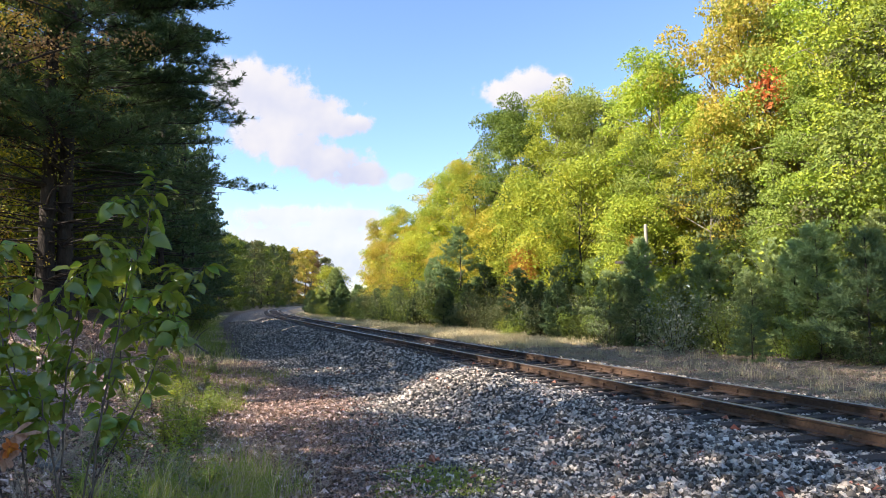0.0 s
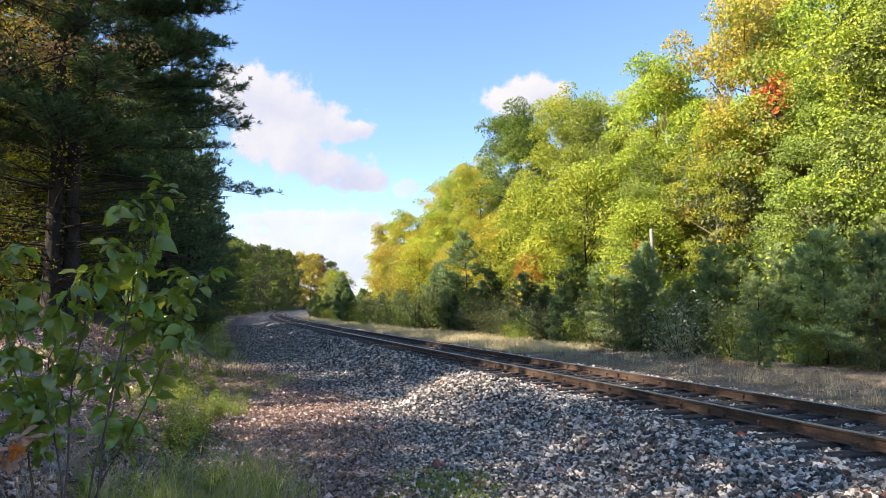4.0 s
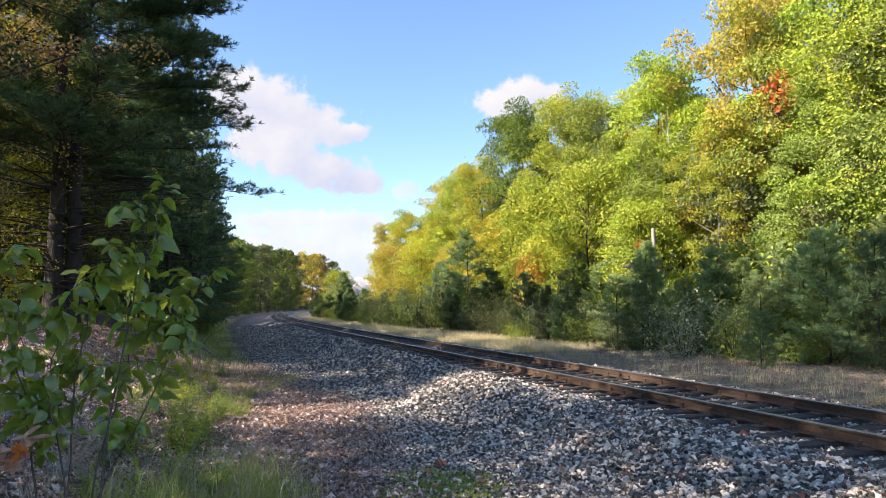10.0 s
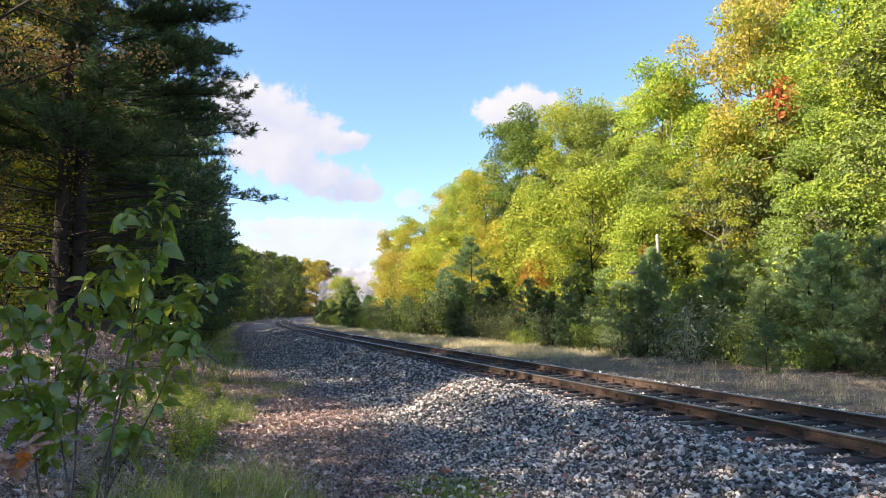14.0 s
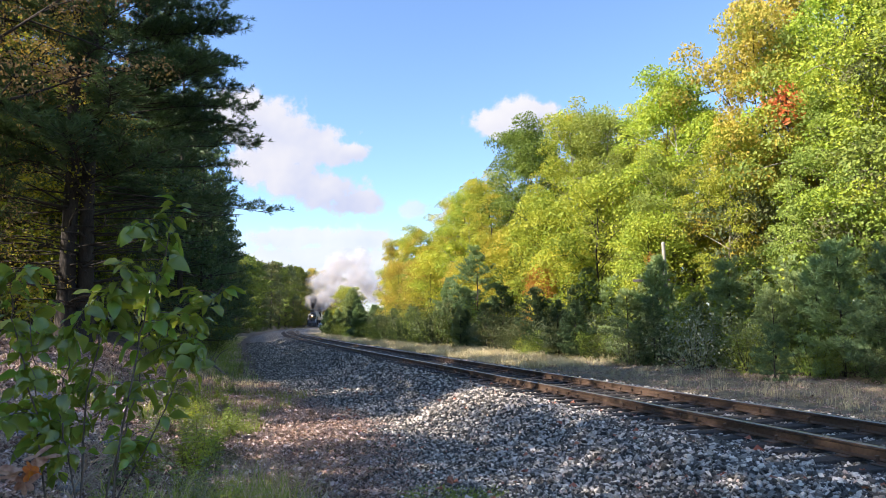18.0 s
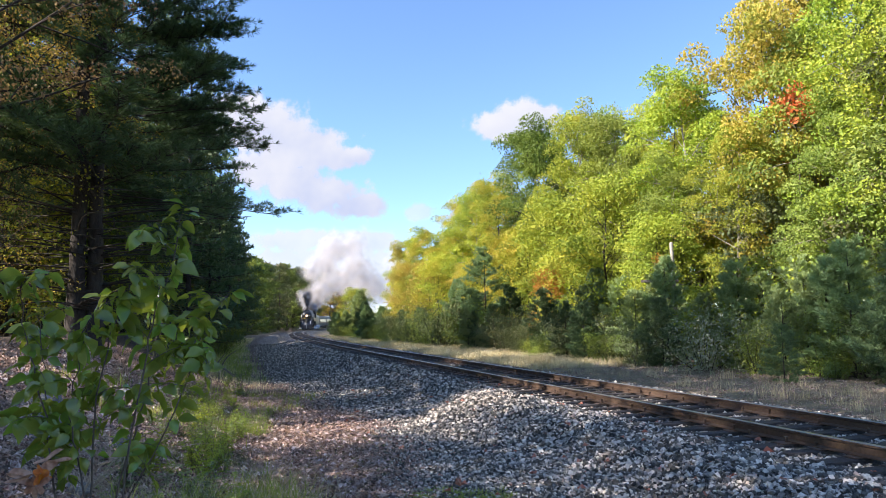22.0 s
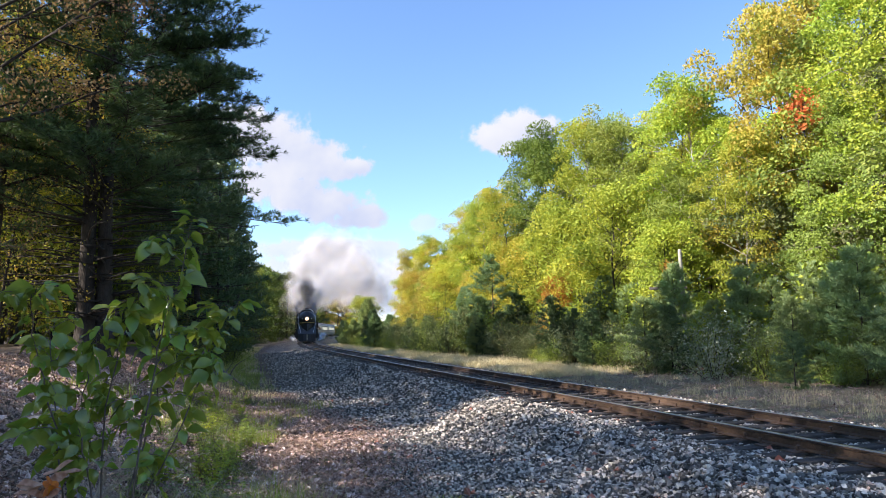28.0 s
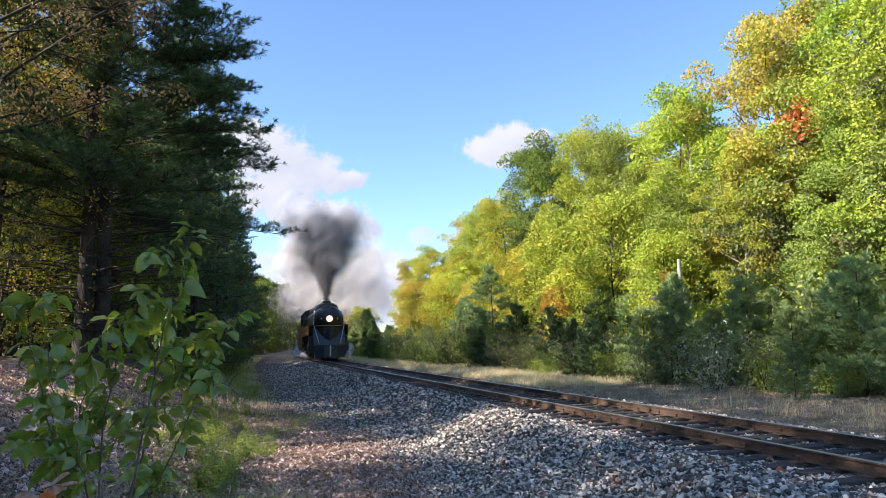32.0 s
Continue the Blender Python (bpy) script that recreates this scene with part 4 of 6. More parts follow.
# ---- the wood on the bank ----
def bank_wood():
    rnd = random.Random(21)
    plant("big_pine", "white_pine", -10.6, 18.5, 19.5, "needle", "tall dark white pine with level limbs on the bank", "pine", turn=20, width=1.33)
    plant("big_pine", "white_pine", -10.25, 18.8, 19.0, "needle", "tall dark white pine with level limbs on the bank", "pine", turn=200, width=1.33)
    for x, y, h in ((-14.5, 27, 19), (-16.5, 36, 18), (-19.5, 47, 17), (-22, 56, 17), (-25, 66, 16), (-28.5, 78, 15), (-18, 22, 20)):
        plant("pine", "white_pine", x, y, h, "needle", "dark white pine in the wood on the bank", "pine", group="pines on the bank")
    for x, y, h in ((-13.6, 33.5, 17), (-14.2, 38, 14), (-16.6, 46, 13.5), (-20, 57, 14), (-23.5, 68, 14), (-27, 80, 14), (-30.5, 92, 13)):
        plant("pine", "white_pine", x, y, h, "needle", "dark white pine at the foot of the bank", "pine", group="pines on the bank", width=0.85)
    # unseen trees, added left of the view to block sun from track and litter
    for s, o, h in ((-7.0, -24, 19), (-2.0, -22, 18), (2.0, -20, 17.5), (5.5, -23, 19), (8.5, -25, 16), (16.0, -26, 14), (4.0, -26, 21), (0.0, -27, 21), (-4.5, -28, 21), (7.5, -19, 15)):
        x, y = on_track(s, o)
        plant("sparse_tree" if (s, h) in ((5.5, 19), (7.5, 15)) else "mid_tree", "forest_tree", float(x), float(y), h, "green", "unseen leafy tree added on the bank to shade the track", group="wood on the bank")
    # two more unseen ones with high crowns, added to shade the thicket
    for x, y, h in ((-13.0, 5.0, 22), (-14.5, 9.5, 22)):
        plant("tall_tree", "forest_tree", x, y, h, "green", "unseen high-crowned tree added on the bank to shade the thicket", group="wood on the bank")
    s = -8.0
    while s < 330:
        for o in (-15.5, -21, -27):
            if s < 20 and o > -16 or s < 8:
                continue
            x, y = on_track(s + rnd.uniform(-2, 2), o + rnd.uniform(-2.0, 2.0))
            # past s = 30 darker leaf colours stand in for the hillside's shade
            leaf = rnd.choice(("green", "olive", "lime", "yellow", "green") if s < 30 else ("deep", "olive", "sage"))
            low = 0.66 if 16 < s < 20 or 27 < s < 31 or (13 < s < 20 and o < -18) else 1.0
            if o < -25 and 5 < s < 45 or o < -19 and 25 < s < 34:
                continue
            kind = rnd.choice(("maple_b", "maple_a", "oak", "ash")) if s < 30 and o > -18 else "sparse_tree" if 9 < s < 25 else ("mid_tree" if s < 40 else rnd.choice(("far_tree", "far_tree_b")))
            if 14 < s < 25 and o > -18:
                kind, leaf = "sparse_tree", "gold"
            plant(kind, "forest_tree", float(x), float(y), low * (rnd.uniform(11.5, 16) + (2.5 if s < 16 else 0)), leaf, SAY[leaf] + " in the shady wood on the bank", group="wood on the bank")
        s += 6.0 if s < 60 else 9.0
    # deep and olive leaves here put the far hillside's shade into the colour
    for x, y, h, leaf in ((-38, 118, 12.5, "deep"), (-42, 132, 14, "deep"), (-45.5, 146, 15.5, "deep"), (-49, 163, 16.5, "deep"), (-52, 180, 17.5, "olive"), (-55.5, 203, 19, "olive"),
                          (-58, 222, 20, "deep"), (-60.5, 240, 20.5, "olive"), (-63.5, 262, 22, "deep"), (-65.5, 284, 23, "olive"), (-66, 306, 24, "gold"), (-66, 330, 25.5, "gold"), (-63.5, 340, 26, "brown"), (-61.5, 352, 24, "olive")):
        plant(rnd.choice(("far_tree", "far_tree_b")), "forest_tree", x, y, h, leaf, SAY[leaf] + " by the far curve", group="wood on the bank")
        plant(rnd.choice(("far_tree", "far_tree_b")), "forest_tree", x - 6 - rnd.uniform(0, 3), y + rnd.uniform(2, 6), h - 1, leaf, SAY[leaf] + " by the far curve", group="wood on the bank")
    s = 42.0
    while s < 112:
        x, y = on_track(s, -11.8 + rnd.uniform(-0.8, 0.8))
        leaf = rnd.choice(("deep", "olive", "deep"))
        plant(rnd.choice(("far_tree", "far_tree_b")), "forest_tree", float(x), float(y), rnd.uniform(13, 16.5), leaf, SAY[leaf] + " at the foot of the bank", group="wood on the bank", width=0.8)
        s += 5.5
    for x, y, h, leaf in ((-16.2, 26.5, 10, "lime"), (-14.0, 25.5, 8.5, "olive"), (-18.0, 30.5, 11, "lime"), (-15.5, 30.0, 8, "yellow"), (-12.6, 23.5, 5, "lime"), (-14.6, 20.6, 10.5, "yellow"), (-13.2, 18.6, 8.0, "lime"), (-16.8, 24.0, 12.0, "gold"), (-12.2, 16.2, 9.0, "yellow"), (-11.2, 15.4, 5.5, "brown")):
        plant("young_maple" if y > 24.5 else "sparse_tree", "understorey_tree", x, y, h, leaf, "low " + SAY[leaf] + " behind the pines", group="wood on the bank")
    plant("thin_oak", "oak_tree", -10.4, 13.4, 13.0, "brown", "oak with thin brown leaves before the pines", turn=150)
    plant("thin_oak", "oak_tree", -11.4, 15.8, 12.0, "gold", "oak with thin golden leaves beside the pines", turn=260)
    plant("thin_oak", "oak_tree", -9.9, 12.8, 15, "brown", "oak with thin brown autumn leaves on the bank", turn=40)
    # low growth that closes the wood below its crowns
    s = -6.0
    while s < 120:
        for o in (-14, -18.5, -24, -31):
            x, y = on_track(s + rnd.uniform(-1.5, 1.5), o + rnd.uniform(-1.5, 1.5))
            if s < 24 and o > -20:
                continue
            # farther off, dark leaf colours again carry the shade
            leaf = rnd.choice(("green", "lime", "olive", "olive", "yellow") if s < 30 else ("deep", "olive"))
            plant("young_maple" if s < 24 else "low_tree", "understorey_tree", float(x), float(y), rnd.uniform(4.5, 8.0), leaf, "low " + SAY[leaf] + " under the pines", group="wood on the bank")
        s += 3.6 if s < 50 else 7.0
    s = 28.0
    while s < 330:
        x, y = on_track(s, -8.8 + rnd.uniform(-0.8, 0.8))
        plant(rnd.choice(("shrub_a", "shrub_b")), "shrub", float(x), float(y), rnd.uniform(0.9, 2.6), rnd.choice(("olive", "deep", "sage")), "leafy undergrowth shrub below the bank", "shrub", group="undergrowth on the bank")
        if s > 90:
            x, y = on_track(s + 1, -12.5 + rnd.uniform(-1, 1))
            plant("shrub_b", "shrub", float(x), float(y), rnd.uniform(3.5, 5.5), rnd.choice(("deep", "olive", "sage")), "leafy undergrowth shrub below the far trees", "shrub", group="undergrowth on the bank")
        s += rnd.uniform(2.0, 3.5) * (1 + s / 100)


bank_wood()

# ---- stones, leaves and grass ----
def stones(name, n, s_range, o_range, size, seed, density, label):
    """Angular ballast stones strewn over the bed, one object."""
    rs = np.random.RandomState(seed)
    s = rs.uniform(*s_range, n * 4)
    o = rs.uniform(*o_range, n * 4)
    keep = rs.uniform(size=n * 4) < density(s, o)
    s, o = s[keep][:n], o[keep][:n]
    n = len(s)
    x, y = on_track(s, o)
    r = size * rs.uniform(0.5, 1.2, n) * (1 + np.clip(s - 10, 0, 20) * 0.012) * np.interp(o, (-5.4, -3.2), (0.58, 1.0))
    z = height(s, o) + r * rs.uniform(-0.6, 1.0, n) - 0.7 * r * (abs(o) < 1.4)
    base = np.array([(a, b, c) for a in (-1, 1) for b in (-1, 1) for c in (-1, 1)], float) * 0.66
    p = base[None] * rs.uniform(0.55, 1.2, (n, 8, 1)) + rs.uniform(-0.2, 0.2, (n, 8, 3))
    p *= rs.uniform(0.6, 1.25, (n, 1, 3))
    q = unit(rs.normal(size=(n, 4)))
    w, a, b, c = q.T
    R = np.stack([1 - 2 * (b * b + c * c), 2 * (a * b - c * w), 2 * (a * c + b * w), 2 * (a * b + c * w), 1 - 2 * (a * a + c * c), 2 * (b * c - a * w), 2 * (a * c - b * w), 2 * (b * c + a * w), 1 - 2 * (a * a + b * b)], 1).reshape(n, 3, 3)
    p = np.einsum("nij,nkj->nki", R, p) * r[:, None, None]
    p[:, :, 2] *= 0.9
    v = p + np.stack([x, y, z], 1)[:, None]
    quads = np.array([(0, 1, 3, 2), (4, 6, 7, 5), (0, 4, 5, 1), (2, 3, 7, 6), (0, 2, 6, 4), (1, 5, 7, 3)])
    f = (np.arange(n) * 8)[:, None, None] + quads[None]
    tagged(new(name, mesh_from(name, v.reshape(-1, 3), f.reshape(-1, 4), STONE)), label, "gravel", kind="stuff")


RUSSET = leaf_mat("russet_leaves", [(0.3, 0.09, 0.05), (0.42, 0.17, 0.1), (0.5, 0.3, 0.2)], 0.15, 0.5, 0.12, 20.0)
DULL_STRAW = leaf_mat("dull_dry_grass", [(0.2, 0.15, 0.08), (0.36, 0.29, 0.17), (0.48, 0.4, 0.26), (0.2, 0.2, 0.07)], 0.2, 0.7)


def off_moss(s, o):
    """Few stones and leaves lie where the moss grows."""
    return 1 - 0.85 * np.exp(-((s - MOSS_S) / 0.6) ** 2 - ((o - MOSS_O) / 0.6) ** 2)


MOSS_S, MOSS_O = off_track(-0.05, 7.85)


def clear_of_rails(s, o):
    return (abs(abs(o) - 0.755) > 0.11) & ((abs(o) > 1.26 + 0.14 * np.sin(s * 9.1)) | (np.abs(((s + 6.0) % 0.52) - 0.26) < 0.16) | (np.sin(s * 91.7 + o * 53.1) > 0.55))


stones("ballast", 135000, (4, 27), (-5.8, 2.9), 0.036, 3, lambda s, o: np.clip(1.55 - s / 16, 0.12, 1) * off_moss(s, o) * clear_of_rails(s, o) * np.where(o < gravel_edge(s) + 0.5, np.clip((o - gravel_edge(s) + 0.5) / 1.0, 0.03, 1), 1) * np.where(o > 1.3, 0.6, 1) * np.where(abs(o) < 1.25, 0.5, 1), "loose grey crushed-stone ballast beside the rails")

stones("far_ballast", 95000, (16, 75), (-7.2, 2.8), 0.042, 13, lambda s, o: np.clip(1.7 - s / 55, 0.35, 1) * np.clip((s - 14) / 10, 0, 1) * clear_of_rails(s, o) * np.clip((o - gravel_edge(s) + 0.5) / 0.9, 0.02, 1), "loose grey crushed-stone ballast along the curve")


def scatter_leaves(name, n, density, seed, mat, size, label, s_range=(0, 24), o_range=(-12, -3)):
    rs = np.random.RandomState(seed)
    s, o = rs.uniform(*s_range, n * 4), rs.uniform(*o_range, n * 4)
    keep = rs.uniform(size=n * 4) < density(s, o)
    s, o = s[keep][:n], o[keep][:n]
    n = len(s)
    x, y = on_track(s, o)
    pos = np.stack([x, y, height(s, o) + rs.uniform(0.004, 0.04, n)], 1)
    way = np.stack([rs.normal(size=n), rs.normal(size=n), rs.normal(0, 0.25, n)], 1)
    nor = unit(np.array([0, 0, 1.0]) + rs.normal(0, 0.5, (n, 3)))
    l = size * rs.uniform(0.5, 1.3, n)
    tagged(new(name, mesh_from(name, *blades(rs, pos, way, nor, l, l * 0.7, 0.4), mat)), label, "leaves", kind="stuff")


scatter_leaves("leaf_litter", 70000, lambda s, o: np.clip((gravel_edge(s) + 0.6 - o) / 1.0, 0.02, 1) * np.clip(1.3 - s / 26, 0.1, 1) * off_moss(s, o), 5, LITTER, 0.068, "brown dry fallen leaves over the ground")

PALE_LITTER = leaf_mat("pale_dry_leaves", [(0.3, 0.2, 0.15), (0.55, 0.43, 0.35), (0.8, 0.68, 0.58), (0.42, 0.25, 0.17)], 0.2, 0.5, 0.12, 30.0)
scatter_leaves("pale_litter", 5200, lambda s, o: np.clip((gravel_edge(s) + 0.5 - o) / 1.0, 0.01, 1) * np.clip(1.4 - s / 18, 0.1, 1) * off_moss(s, o), 25, PALE_LITTER, 0.085, "pale curled fallen leaves over the litter", (2, 20), (-11, -3))
scatter_leaves("strip_litter", 7000, lambda s, o: np.clip(1.4 - s / 40, 0.1, 1), 15, LITTER, 0.075, "brown dry leaves along the track's far side", (4, 45), (2.0, 9.0))
scatter_leaves("ballast_leaves", 260, lambda s, o: np.clip(1.4 - s / 20, 0.1, 1), 16, RUSSET, 0.11, "russet fallen leaves on the ballast", (4, 22), (-5.5, -1.0))


def grass(name, spots, mat, seed, label, tall=0.35, width=0.006, count=40, spread=0.12, droop=0.5):
    """Tufts of bent blades, each blade three quads long."""
    rs = np.random.RandomState(seed)
    spots = np.asarray(spots, float)
    n = len(spots) * count
    c = np.repeat(spots, count, 0)
    x = c[:, 0] + rs.normal(0, spread, n)
    y = c[:, 1] + rs.normal(0, spread, n)
    z = c[:, 2]
    h = tall * np.repeat(rs.uniform(0.6, 1.25, len(spots)), count) * rs.uniform(0.5, 1.2, n)
    a = rs.uniform(0, 6.283, n)
    lean = np.stack([np.cos(a), np.sin(a), 0 * a], 1) * (h * rs.uniform(0.1, 0.8, n) * droop)[:, None]
    side = np.stack([-np.sin(a), np.cos(a), 0 * a], 1)
    base = np.stack([x, y, z - 0.02], 1)
    rows = []
    for u in (0.0, 0.4, 0.75, 1.0):
        p = base + lean * u * u + np.stack([0 * h, 0 * h, h * (u - 0.25 * u ** 3 * droop)], 1)
        w = side * width * (1 - u * 0.85)
        rows += [p - w, p + w]
    v = np.stack(rows, 1).reshape(-1, 3)
    q = np.array([(0, 1, 3, 2), (2, 3, 5, 4), (4, 5, 7, 6)])
    f = ((np.arange(n) * 8)[:, None, None] + q[None]).reshape(-1, 4)
    tagged(new(name, mesh_from(name, v, f, mat)), label, "grass", kind="stuff")


def spots(seed, n, s_range, o_range, density=lambda s, o: np.ones_like(s)):
    rs = np.random.RandomState(seed)
    s, o = rs.uniform(*s_range, n * 3), rs.uniform(*o_range, n * 3)
    keep = rs.uniform(size=n * 3) < density(s, o)
    s, o = s[keep][:n], o[keep][:n]
    x, y = on_track(s, o)
    return np.stack([x, y, height(s, o)], 1)


grass("dry_grass", spots(41, 1500, (5, 110), (3.0, 8.0), lambda s, o: np.clip(waves(s, o, 4.0, 6) + 0.6, 0.1, 1) * np.clip(1.3 - s / 70, 0.15, 1)), DULL_STRAW, 42, "matted dull dry grass between the track and the thicket", 0.17, 0.005, 26, 0.3, 2.2)
grass("grass_tufts", spots(45, 170, (7, 90), (3.6, 7.5), lambda s, o: np.clip(1.3 - s / 70, 0.15, 1)), STRAW, 46, "taller pale dry grass tufts by the thicket", 0.42, 0.004, 26, 0.1, 1.2)
grass("pale_grass", spots(47, 1700, (24, 110), (3.2, 7.8), lambda s, o: np.clip(1.3 - s / 90, 0.2, 1)), STRAW, 48, "pale straw-coloured grass along the curve", 0.42, 0.007, 24, 0.3, 1.4)
grass("trackside_grass", spots(43, 520, (21, 110), (-9.5, -6.6)), STRAW, 44, "straggling dry grass below the bank", 0.26, 0.007, 26, 0.26, 1.5)

grass("bank_grass", spots(61, 420, (26, 100), (-10.5, -6.7), lambda s, o: np.clip(1.3 - s / 90, 0.2, 1)), GRASS, 62, "tall green grass and weeds along the foot of the bank", 0.42, 0.009, 26, 0.26, 1.0)

# ---- the sapling by the camera, the fallen limb, the pole ----
def smooth_line(points, n):
    """A rounded line through a few points."""
    p = np.asarray(points, float)
    t = np.linspace(0, len(p) - 1, n)
    out = np.stack([np.interp(t, np.arange(len(p)), p[:, k]) for k in range(3)], 1)
    for _ in range(2):
        out[1:-1] = (out[:-2] + 2 * out[1:-1] + out[2:]) / 4
    return out


def leaf_blade(seed, length=0.075, wide=0.55):
    """A pointed oval leaf, folded on its midrib and curled to its tip, with a short stalk. It hangs along +x."""
    rs = np.random.RandomState(seed)
    u = np.linspace(0, 1, 8)
    half = wide * 0.5 * length * np.sin(np.pi * u ** 0.8) ** 0.85 * (1 - 0.25 * u)
    half[0] = half[-1] = 0.0006
    curl = -length * 0.25 * u ** 2 * rs.uniform(0.4, 1.4)
    wave = 0.05 * length * np.sin(u * 9 + rs.uniform(0, 6))
    mid = np.stack([u * length, 0 * u, curl], 1)
    le = mid + np.stack([0 * u, half, half * 0.35 + wave], 1)
    ri = mid + np.stack([0 * u, -half, half * 0.35 - wave], 1)
    v = np.concatenate([mid, le, ri])
    f = []
    for i in range(7):
        f += [(i, i + 1, i + 9, i + 8), (i + 1, i, i + 16, i + 17)]
    sv, sf = tube([(-0.022, 0, 0.004), (0, 0, 0), (length * 0.6, 0, np.interp(0.6, u, curl) - 0.0006)], [0.0007, 0.0008, 0.0004], 4)
    f += [tuple(int(k) + len(v) for k in q) for q in sf]
    v = np.concatenate([v, sv])
    return v + np.array([0.022, 0, 0]), f


def at_bush(px, py, depth=2.5):
    """A place across the sapling, from its plan: px to the right and py down, in 0.01 of its height unit."""
    return ((px - 784) / 1230 * depth, depth, 1.98 - (py - 532) / 1230 * depth)


STEMS = [  # lines in the sapling's upright plane, and its depth at both ends
    ([(122, 1290), (117, 800), (120, 690), (134, 590), (150, 520), (172, 470), (185, 425)], 2.5, 2.45),
    ([(130, 1290), (170, 820), (205, 640), (210, 560), (228, 490), (250, 430), (262, 380), (268, 330), (280, 312)], 2.5, 2.55),
    ([(128, 1290), (150, 880), (215, 770), (260, 690), (285, 620), (300, 565), (325, 510), (352, 472), (365, 462)], 2.5, 2.7),
    ([(112, 1290), (60, 860), (45, 740), (10, 600), (-18, 520), (-25, 450), (-5, 425)], 2.5, 2.3),
    ([(110, 1290), (70, 900), (50, 800), (52, 720), (30, 650), (25, 560), (10, 500)], 2.5, 2.6),
    ([(126, 1290), (150, 860), (180, 760), (215, 640), (225, 560), (235, 500), (232, 440)], 2.5, 2.7),
    ([(120, 1290), (120, 860), (95, 760), (75, 660), (95, 560), (110, 500)], 2.5, 2.35),
]


def build_sapling():
    rs = np.random.RandomState(77)
    top = tagged(new("sapling"), "leafy green sapling with slender dark stems", "sapling")
    bx, by, _ = at_bush(122, 1290)
    top.matrix_basis = pose(bx, by, ground_at(bx, by) - 0.03)
    base = Vector((bx, by, ground_at(bx, by) - 0.03))
    shapes = [leaf_blade(k, 0.056 + 0.008 * k, 0.66 + 0.06 * (k % 3)) for k in range(5)]
    leaves = [mesh_from("leaf", v, f, LEAF["sapling"], True) for v, f in shapes]
    spare, count = Bag(), 0
    for line, d0, d1 in STEMS:
        pts = [at_bush(px, py, d0 + (d1 - d0) * i / (len(line) - 1)) for i, (px, py) in enumerate(line)]
        pts[0] = (bx + rs.normal(0, 0.03), by + rs.normal(0, 0.03), base.z)
        p = smooth_line(pts, 26) + np.concatenate([np.zeros((3, 3)), rs.normal(0, 0.004, (23, 3))])
        part("stem", mesh_from("stem", *tube(p - np.array(base), np.linspace(0.0042, 0.0011, 26), 6), TWIG, True), None, top)
        runs = [p]
        # side twigs
        for k in range(7):
            i = rs.randint(8, 23)
            w = unit(np.array([rs.choice((-1, 1)) * rs.uniform(0.4, 1), rs.uniform(-0.7, 0.7), rs.uniform(-0.2, 0.8)]))
            q = p[i] + w * (rs.uniform(0.1, 0.24) * np.linspace(0, 1, 6))[:, None] + np.array([0, 0, -0.06]) * (np.linspace(0, 1, 6) ** 2)[:, None]
            part("twig", mesh_from("twig", *tube(q - np.array(base), np.linspace(0.0016, 0.0007, 6), 4), TWIG, True), None, top)
            runs.append(q)
        for q in runs:
            n = 36 if len(q) > 10 else 9
            for j in range(n):
                u = (0.36 + 0.64 * (j + rs.uniform()) / n) if len(q) > 10 else (0.2 + 0.8 * (j + rs.uniform()) / n)
                at = np.array([np.interp(u, np.linspace(0, 1, len(q)), q[:, k]) for k in range(3)])
                out = np.array([rs.choice((-1, 1)) * rs.uniform(0.2, 1.0), rs.uniform(-0.9, 0.7), rs.uniform(-1.1, 0.2)])
                if at[2] < 1.98 - (740 - 532) / 1230 * 2.5 and rs.uniform() > 0.25:
                    continue
                k = rs.randint(5)
                m = Matrix.Translation(Vector(at) - base) @ Vector(out).to_track_quat("X", "Z").to_matrix().to_4x4() @ Matrix.Rotation(rs.uniform(-1.2, 1.2), 4, "X") @ Matrix.Scale(rs.uniform(0.6, 1.1), 4)
                count += 1
                if count % 5 < 2 and count < 720:
                    ob = part("leaf", leaves[k], None, top)
                    ob.matrix_basis = m
                else:
                    v, f = shapes[k]
                    spare.add(np.array([m @ Vector(c) for c in v]), f)
    tagged(part("foliage", spare.mesh("foliage", LEAF["sapling"], True), None, top), kind="stuff")
    # dead oak leaves caught on a twig: pointed lobes, cupped and twisted as they dried
    dry = leaf_mat("dead_oak_leaf", [(0.24, 0.1, 0.065), (0.4, 0.2, 0.13), (0.55, 0.34, 0.24), (0.36, 0.15, 0.085)], 0.25, 0.45, 0.12, 40.0)
    bright = leaf_mat("orange_oak_leaf", [(0.8, 0.3, 0.03), (0.62, 0.24, 0.06), (0.85, 0.42, 0.05)], 0.45, 0.45, 0.12, 40.0)
    for px, py, dep, size, mat, turn, curl, seed in ((20, 800, 2.36, 0.044, dry, (-20, 35, 10), 1.3, 0.4), (28, 778, 2.34, 0.036, bright, (15, -30, 40), 1.0, 2.0), (36, 758, 2.35, 0.034, dry, (-50, 60, 80), 1.5, 4.1), (6, 786, 2.37, 0.036, dry, (35, 100, -20), 1.4, 5.2)):
        n = 44
        a = np.linspace(0, 2 * np.pi, n, endpoint=False)
        rim = size * (0.5 + 0.5 * np.abs(np.cos(3.5 * a + seed)) ** 0.8) * (1 + 0.35 * np.sin(a + seed * 2) + 0.12 * np.sin(3 * a))
        rings = []
        for u in (0.06, 0.3, 0.55, 0.8, 1.0):
            r = rim * u
            rings.append(np.stack([r * np.cos(a) * (1 - 0.2 * u), -1.2 * curl * size * u ** 1.5 * (0.3 + 0.8 * np.sin(2 * a + seed)) + 0.16 * size * np.sin(5 * a + seed) * u, r * np.sin(a)], 1))
